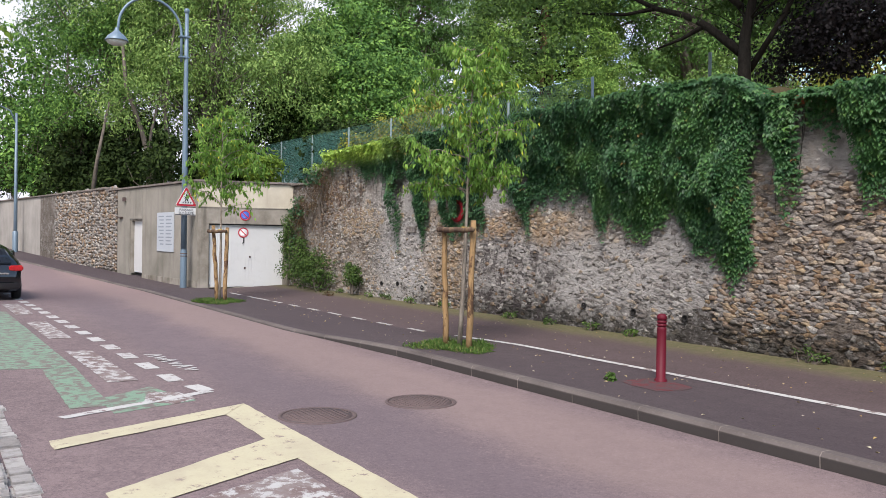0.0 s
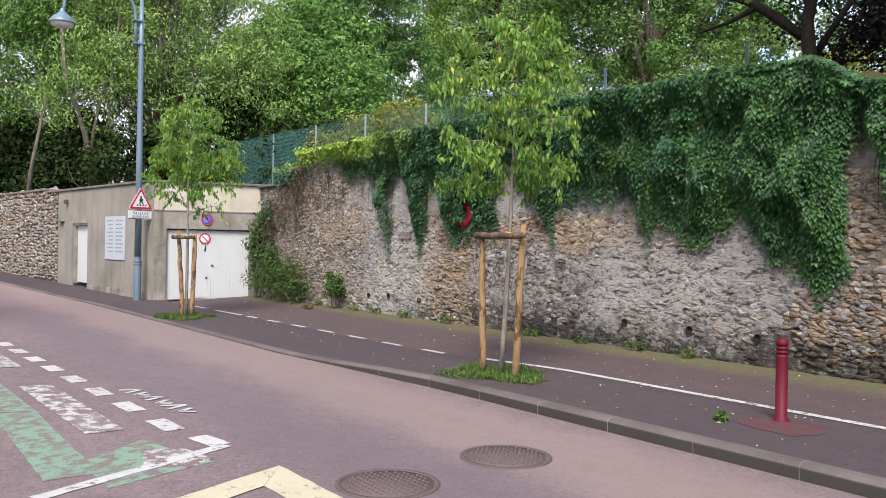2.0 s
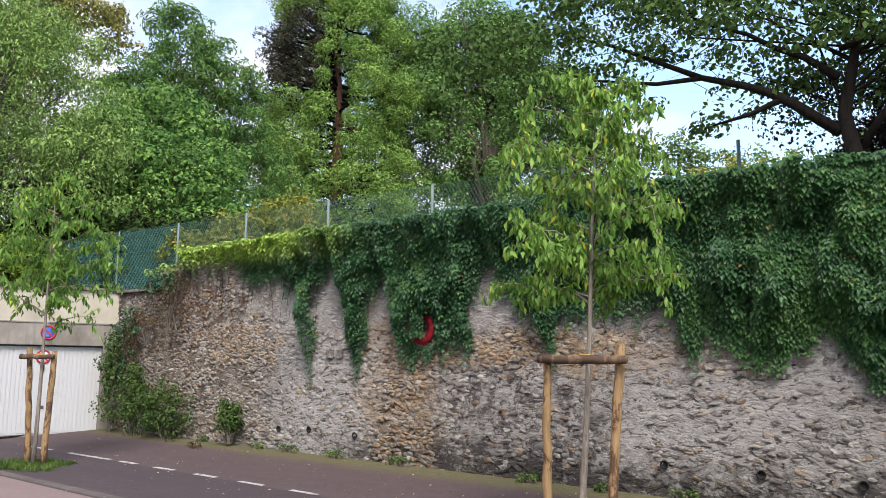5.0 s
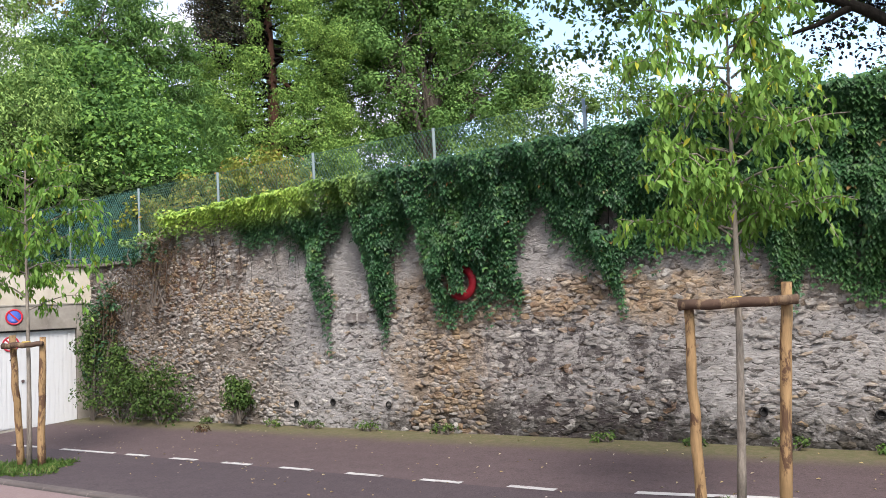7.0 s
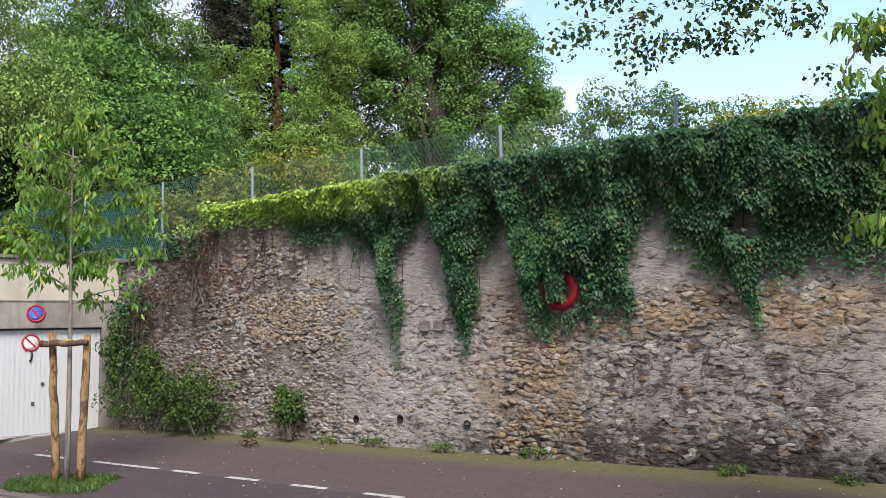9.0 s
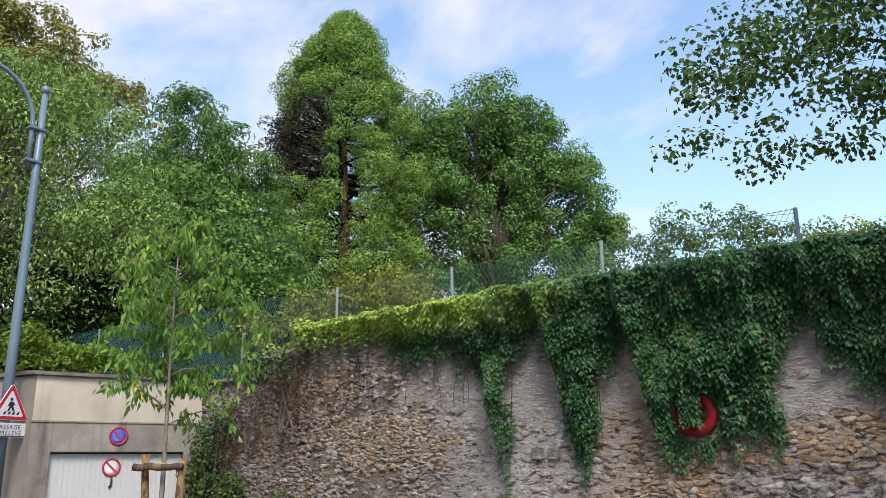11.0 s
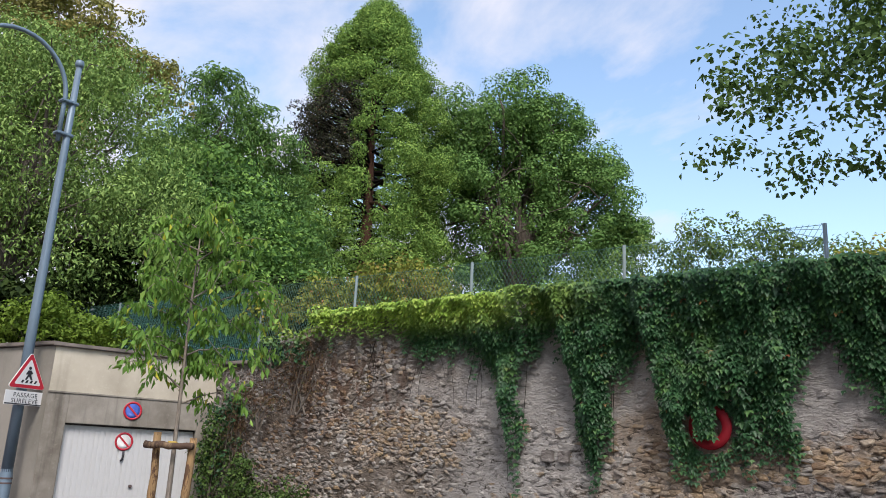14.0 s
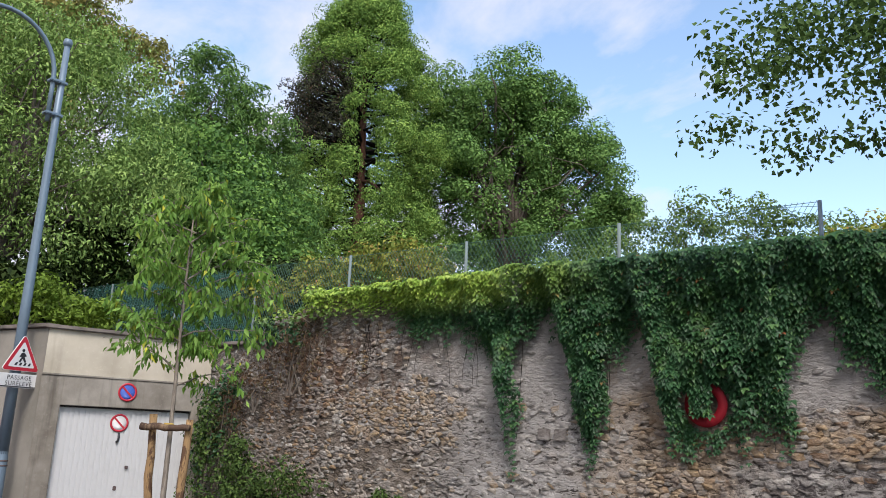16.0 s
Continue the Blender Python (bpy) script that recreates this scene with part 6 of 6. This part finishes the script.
tree("maple_tree", (-45, 22.5, 4), 0.35, 3.0, [(-46.0, 21.4, 10.4, 5.4, 5.0, 5.4), (-41.5, 19.6, 8.0, 3.6, 3.0, 3.8), (-45.2, 22.6, 12.2, 3.2, 3.2, 3.3)], 360, 1.05, 150, 0.22, M_MAPLE, M_BARK, "broad lush dark green maple behind the fence", 83, lf="lobed", limbs=34, shell=0.4)
tree("maple_tree", (-37.5, 18.5, 4), 0.22, 2.0, [(-37.5, 18.5, 7.6, 4.2, 2.8, 3.4), (-34.5, 18.2, 5.8, 2.4, 2.0, 2.0)], 230, 0.8, 105, 0.17, M_MAPLE, M_BARK, "dark green young maple behind the fence", 84, lf="lobed", limbs=24)
tree("olive_tree", (-52.4, 15.6, 4), 0.35, 9.0, [(-53.6, 13.4, 21.6, 4.2, 4.2, 4.9), (-52.0, 17.0, 21.2, 3.6, 3.6, 3.9), (-50.6, 20.0, 20.3, 2.9, 2.7, 2.1), (-53.0, 15.0, 16.0, 5.0, 5.0, 4.0)], 560, 0.7, 60, 0.23, M_BROWNTREE, M_BARK, "tall olive-brown tree top against the sky", 85, limbs=40, shell=0.35)
tree("ailanthus_tree", (-58.2, 31.2, 4), 0.4, 12.0, [(-58.6, 30.8, 26.4, 2.1, 2.1, 1.6), (-58.0, 31.4, 23.3, 3.4, 3.2, 2.4), (-56.4, 33.4, 20.0, 3.8, 3.8, 3.6), (-59.6, 29.3, 18.5, 4.0, 4.0, 4.6), (-56.6, 34.6, 14.0, 4.6, 4.6, 6.0)], 480, 0.9, 62, 0.42, M_OAK, M_BARK, "airy tall tree with feathery leaves", 86, aspect=0.26, limbs=36, shell=0.3, squash=0.5)


def sequoia(x, y, z0, seed):
    """A red trunk with short boughs that end in dense rounded tufts; one flank is thin, its shade put into darker
    needles.
    """
    global rng
    rng = np.random.default_rng(seed)
    ob = tagged(new("sequoia_tree"), "giant sequoia with a red trunk and a dense tapering crown", "tree")
    axis = lambda z: np.array([x + 0.4 * math.sin(z * 0.12), y, z])
    K = 1.125
    part("trunk", tube([axis(z) for z in (z0 - 0.5, z0 + 1, 13, 22, 31, 39, 45.5)], [1.3, 0.95, 0.72, 0.58, 0.42, 0.22, 0.05], 14), M_REDBARK, ob, smooth=True)
    hgt = np.array([6.0, 9, 12, 16, 21, 26, 31, 35, 37.5, 40, 42, 43.3]) * K - 1.6
    rad = np.array([5.0, 6.8, 7.2, 7.4, 7.6, 7.7, 7.2, 6.0, 4.9, 3.4, 1.9, 0.5]) * K
    tufts, dark, wood = [], [], []
    for k in range(2150):
        z = K * (43.3 - 37 * rng.uniform() ** 0.85) - 1.6
        an = rng.uniform(0, 2 * math.pi)
        way = np.array([math.cos(an), math.sin(an), 0])
        r = float(np.interp(z, hgt, rad)) * (0.9 + 0.34 * noise.noise((2.4 * way[0], 2.4 * way[1], z * 0.4))) * rng.uniform(0.72, 1.0)
        front, aside = way @ np.array([0.707, -0.707, 0]), r * (way @ np.array([0.707, 0.707, 0]))
        if front > 0 and 15.5 < z < 30.0 and (-1.0 < aside < 1.2 if z > 24 else -0.35 < aside < 0.4):
            continue
        q = axis(z) + way * r
        thin = aside < -1.3 and 27.0 < z < 36.0 and front > -0.8
        if thin and rng.uniform() < 0.1:
            continue
        (dark if thin else tufts).append(q)
        if k % 7 == 0 or (thin and k % 2):
            root = axis(z - 0.12 * r)
            wood.append(tube([root, root * 0.5 + q * 0.5 + np.array([0, 0, -0.3]), q], [0.17, 0.11, 0.04], 5, False))
    for k, (an, z) in enumerate(((-0.1, 25.5), (0.2, 24.5), (-1.7, 26.0), (0.5, 22.0), (-0.5, 20.0))):
        root, way = axis(z), np.array([math.cos(an), math.sin(an), 0])
        part("bough", tube([root, root + way * 1.6 + [0, 0, -0.2], root + way * 3.0 + [0, 0, -1.4], root + way * 4.4 + [0, 0, -3.2]], [0.24, 0.2, 0.15, 0.06], 7), M_REDBARK, ob)
    part("bough_net", cat(wood), M_DARKBARK, ob)["kind"] = "stuff"
    for name, centres, material, size, per in (("crown", tufts, M_SEQ, 0.95, 190), ("thin_crown", dark, M_SEQ_SHADE, 0.9, 120)):
        c = np.array(centres)
        d = unit(rng.normal(size=(len(c), per, 3)) + np.array([0.1, -0.1, 0.35]))
        rr_ = size * rng.uniform(0.65, 1.6, (len(c), 1, 1)) * rng.uniform(0.75, 1.05, (len(c), per, 1))
        p = (c[:, None] + d * rr_ * np.array([1, 1, 0.85])).reshape(-1, 3)
        part(name, leaf_mesh(p, (d + rng.normal(0, 0.35, d.shape)).reshape(-1, 3), 0.22, "oval", 0.0, 0.6), material, ob, "thin needles with bare twigs, coloured dark as the shaded flank" if material is M_SEQ_SHADE else "")
    return ob


sequoia(-65.9, 53.8, 3.4, 87)
tree("oak_tree", (-56.0, 65.7, 3.4), 0.9, 11.0, [(-56.8, 64.9, 28.0, 8.0, 8.0, 11.5), (-59.3, 63.0, 32.9, 4.8, 4.8, 5.6), (-53.6, 67.0, 31.3, 5.4, 5.4, 7.0), (-49.9, 69.4, 25.4, 5.4, 5.4, 6.4), (-47.5, 70.8, 21.3, 3.5, 3.5, 4.6), (-61.4, 61.7, 26.2, 5.6, 5.6, 8.0), (-56.3, 66.4, 18.1, 9.4, 8.0, 4.8)], 620, 1.5, 210, 0.32, M_OAK, M_BARK, "large round-headed dark green oak", 88, limbs=50, shell=0.45, droop=0.05, squash=0.92)
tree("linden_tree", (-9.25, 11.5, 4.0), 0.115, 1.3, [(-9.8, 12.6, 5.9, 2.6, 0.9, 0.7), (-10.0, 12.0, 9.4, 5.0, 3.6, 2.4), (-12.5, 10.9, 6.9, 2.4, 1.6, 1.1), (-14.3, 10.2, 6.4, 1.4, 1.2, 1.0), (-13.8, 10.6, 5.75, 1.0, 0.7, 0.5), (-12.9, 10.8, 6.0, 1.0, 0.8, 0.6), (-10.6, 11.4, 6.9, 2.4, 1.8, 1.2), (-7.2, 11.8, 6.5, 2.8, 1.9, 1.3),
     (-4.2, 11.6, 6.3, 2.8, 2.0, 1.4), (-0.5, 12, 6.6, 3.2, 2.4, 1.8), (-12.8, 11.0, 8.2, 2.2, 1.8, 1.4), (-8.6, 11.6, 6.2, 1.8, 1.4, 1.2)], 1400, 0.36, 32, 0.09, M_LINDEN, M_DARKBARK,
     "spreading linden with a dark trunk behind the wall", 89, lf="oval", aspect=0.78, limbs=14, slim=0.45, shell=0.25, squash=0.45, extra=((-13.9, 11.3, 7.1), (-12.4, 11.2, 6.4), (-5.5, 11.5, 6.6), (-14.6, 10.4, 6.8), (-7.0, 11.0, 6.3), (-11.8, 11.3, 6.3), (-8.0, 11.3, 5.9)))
linden = bpy.data.objects["linden_tree"]
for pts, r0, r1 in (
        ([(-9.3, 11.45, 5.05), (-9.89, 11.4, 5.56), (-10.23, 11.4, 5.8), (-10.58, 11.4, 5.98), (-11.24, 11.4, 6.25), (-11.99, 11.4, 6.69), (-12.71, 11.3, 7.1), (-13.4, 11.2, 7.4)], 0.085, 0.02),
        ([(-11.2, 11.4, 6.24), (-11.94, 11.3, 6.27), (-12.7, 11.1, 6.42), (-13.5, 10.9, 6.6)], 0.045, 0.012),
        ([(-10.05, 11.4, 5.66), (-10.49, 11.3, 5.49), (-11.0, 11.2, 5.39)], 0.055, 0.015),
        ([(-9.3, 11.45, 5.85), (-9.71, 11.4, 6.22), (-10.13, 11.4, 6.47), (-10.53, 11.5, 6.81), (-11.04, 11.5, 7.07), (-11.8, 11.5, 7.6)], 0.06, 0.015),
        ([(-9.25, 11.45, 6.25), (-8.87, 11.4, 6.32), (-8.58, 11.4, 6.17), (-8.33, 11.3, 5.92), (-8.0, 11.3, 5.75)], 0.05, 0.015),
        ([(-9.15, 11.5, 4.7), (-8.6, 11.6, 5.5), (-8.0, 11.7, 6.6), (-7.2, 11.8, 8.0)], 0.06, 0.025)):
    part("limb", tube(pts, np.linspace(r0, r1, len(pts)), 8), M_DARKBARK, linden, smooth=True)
tree("copper_beech", (-4.6, 13.6, 4.0), 0.25, 0.6, [(-9.4, 13.2, 5.7, 1.4, 0.7, 0.9), (-7.9, 12.9, 5.3, 1.5, 0.8, 0.9), (-8.7, 12.5, 4.9, 0.8, 0.6, 0.55), (-8.1, 12.2, 5.0, 0.7, 0.6, 0.8), (-6.2, 12.6, 5.0, 2.2, 1.0, 0.8), (-3.4, 12.6, 5.3, 2.6, 1.0, 1.1), (-4.0, 13.4, 7.2, 4.0, 1.6, 2.0)], 640, 0.4, 70, 0.075, M_COPPER, M_DARKBARK, "dark purple-leaved beech behind the wall", 120, limbs=24)
shrub("understory_hedge", [(-43.8, 16.2, 8.2, 3.2, 1.6, 2.6), (-46.2, 13.5, 8.6, 3.0, 1.6, 2.6), (-31, 16.0, 5.0, 3.0, 1.2, 1.9), (-36, 15.8, 5.2, 3.2, 1.2, 2.1), (-41.0, 15.5, 5.4, 3.0, 1.2, 2.3), (-46, 12.5, 5.2, 3.5, 1.2, 2.0)], 560, 0.45, 40, 0.2, M_YEW, "dark evergreen understory behind the fence", "hedge", seed=130)
shrub("boundary_hedge", [(-37.5, 8.4, 4.6, 3.0, 0.9, 1.4), (-43.5, 7.6, 4.8, 3.4, 0.9, 1.6), (-50, 6.6, 5.0, 3.8, 0.9, 1.8), (-57, 5.6, 5.2, 4.0, 0.9, 2.0), (-64, 4.6, 5.6, 4.5, 1.0, 2.4)], 520, 0.45, 34, 0.2, M_YEW, "dark evergreen hedge above the boundary wall", "hedge", seed=131)
for k, (x, y, zc, r, h, mt) in enumerate(((-43.5, 8.6, 5.0, 1.9, 2.8, M_YEW), (-48.5, 7.0, 5.2, 2.6, 3.2, M_YEW), (-54, 6.2, 6.0, 3.2, 4.0, M_MAPLE), (-60, 5.5, 8.0, 4.0, 6.0, M_MAPLE), (-68, 5, 10.0, 5.0, 8.0, M_MAPLE), (-78, -1, 9.0, 6.0, 8.0, M_MAPLE), (-84, -12, 9.0, 7.0, 8.0, M_OAK), (-38.5, 11.6, 5.0, 1.6, 1.8, M_YEW), (-33, 16, 4.9, 2.4, 1.6, M_YEW), (-29, 18, 4.7, 2.4, 1.4, M_OAK), (-70, -17, 9.0, 6.0, 8.0, M_MAPLE))):
    tree("boundary_tree", (x, y, 3.6 if y > 4.6 else 1.0), 0.2, max(0.8, zc - h - 1.0), [(x, y, zc, r, r, h), (x + 0.5 * r, y + 0.2 * r, zc - 0.3 * h, r * 0.8, r * 0.7, h * 0.6)], 170, 0.3 + 0.1 * r, 34, 0.2 + 0.02 * r, mt, M_BARK, "dense dark green tree above the boundary wall" if k < 9 else "dark green tree closing the street view", 90 + k, limbs=16)
tree("street_tree", (-21.0, -2.2, 0.0), 0.16, 2.8, [(-20.8, -0.6, 6.2, 2.4, 1.9, 1.7), (-21.5, -2.2, 6.8, 2.6, 2.4, 2.2)], 60, 0.42, 24, 0.17, M_BRIGHT, M_BARK, "yellow-green street tree reaching over the near pavement", 110, limbs=16)

# fallen leaves and scraps on the path
rng = np.random.default_rng(3)
m = 380
x, y = rng.uniform(-24, -1, m), rng.uniform(5.9, 9.5, m)
P = np.stack([x, y, path_z(x, y) + 0.008], 1)
N = np.stack([rng.normal(0, 0.25, m), rng.normal(0, 0.25, m), np.ones(m)], 1)
M_LITTER = foliage("fallen_leaf", [(0.0, (0.30, 0.20, 0.07)), (0.5, (0.42, 0.36, 0.20)), (1.0, (0.5, 0.47, 0.38))], 0.8, 0.1)
ob = part("fallen_leaves", leaf_mesh(P, N, 0.042, "oval", 0.0), M_LITTER)
tagged(ob, "scattered fallen leaves and scraps on the footpath", "leaf litter", kind="stuff")

# ---- nearest stones of the wall, one by one ----
for cx, cz, v, f, kind in single:
    ob = new("stone", mesh_from("stone", v, f, M_STONE[kind]))
    ob.parent = wall
    ob.matrix_world = pose(cx, bed_y(cz), cz)
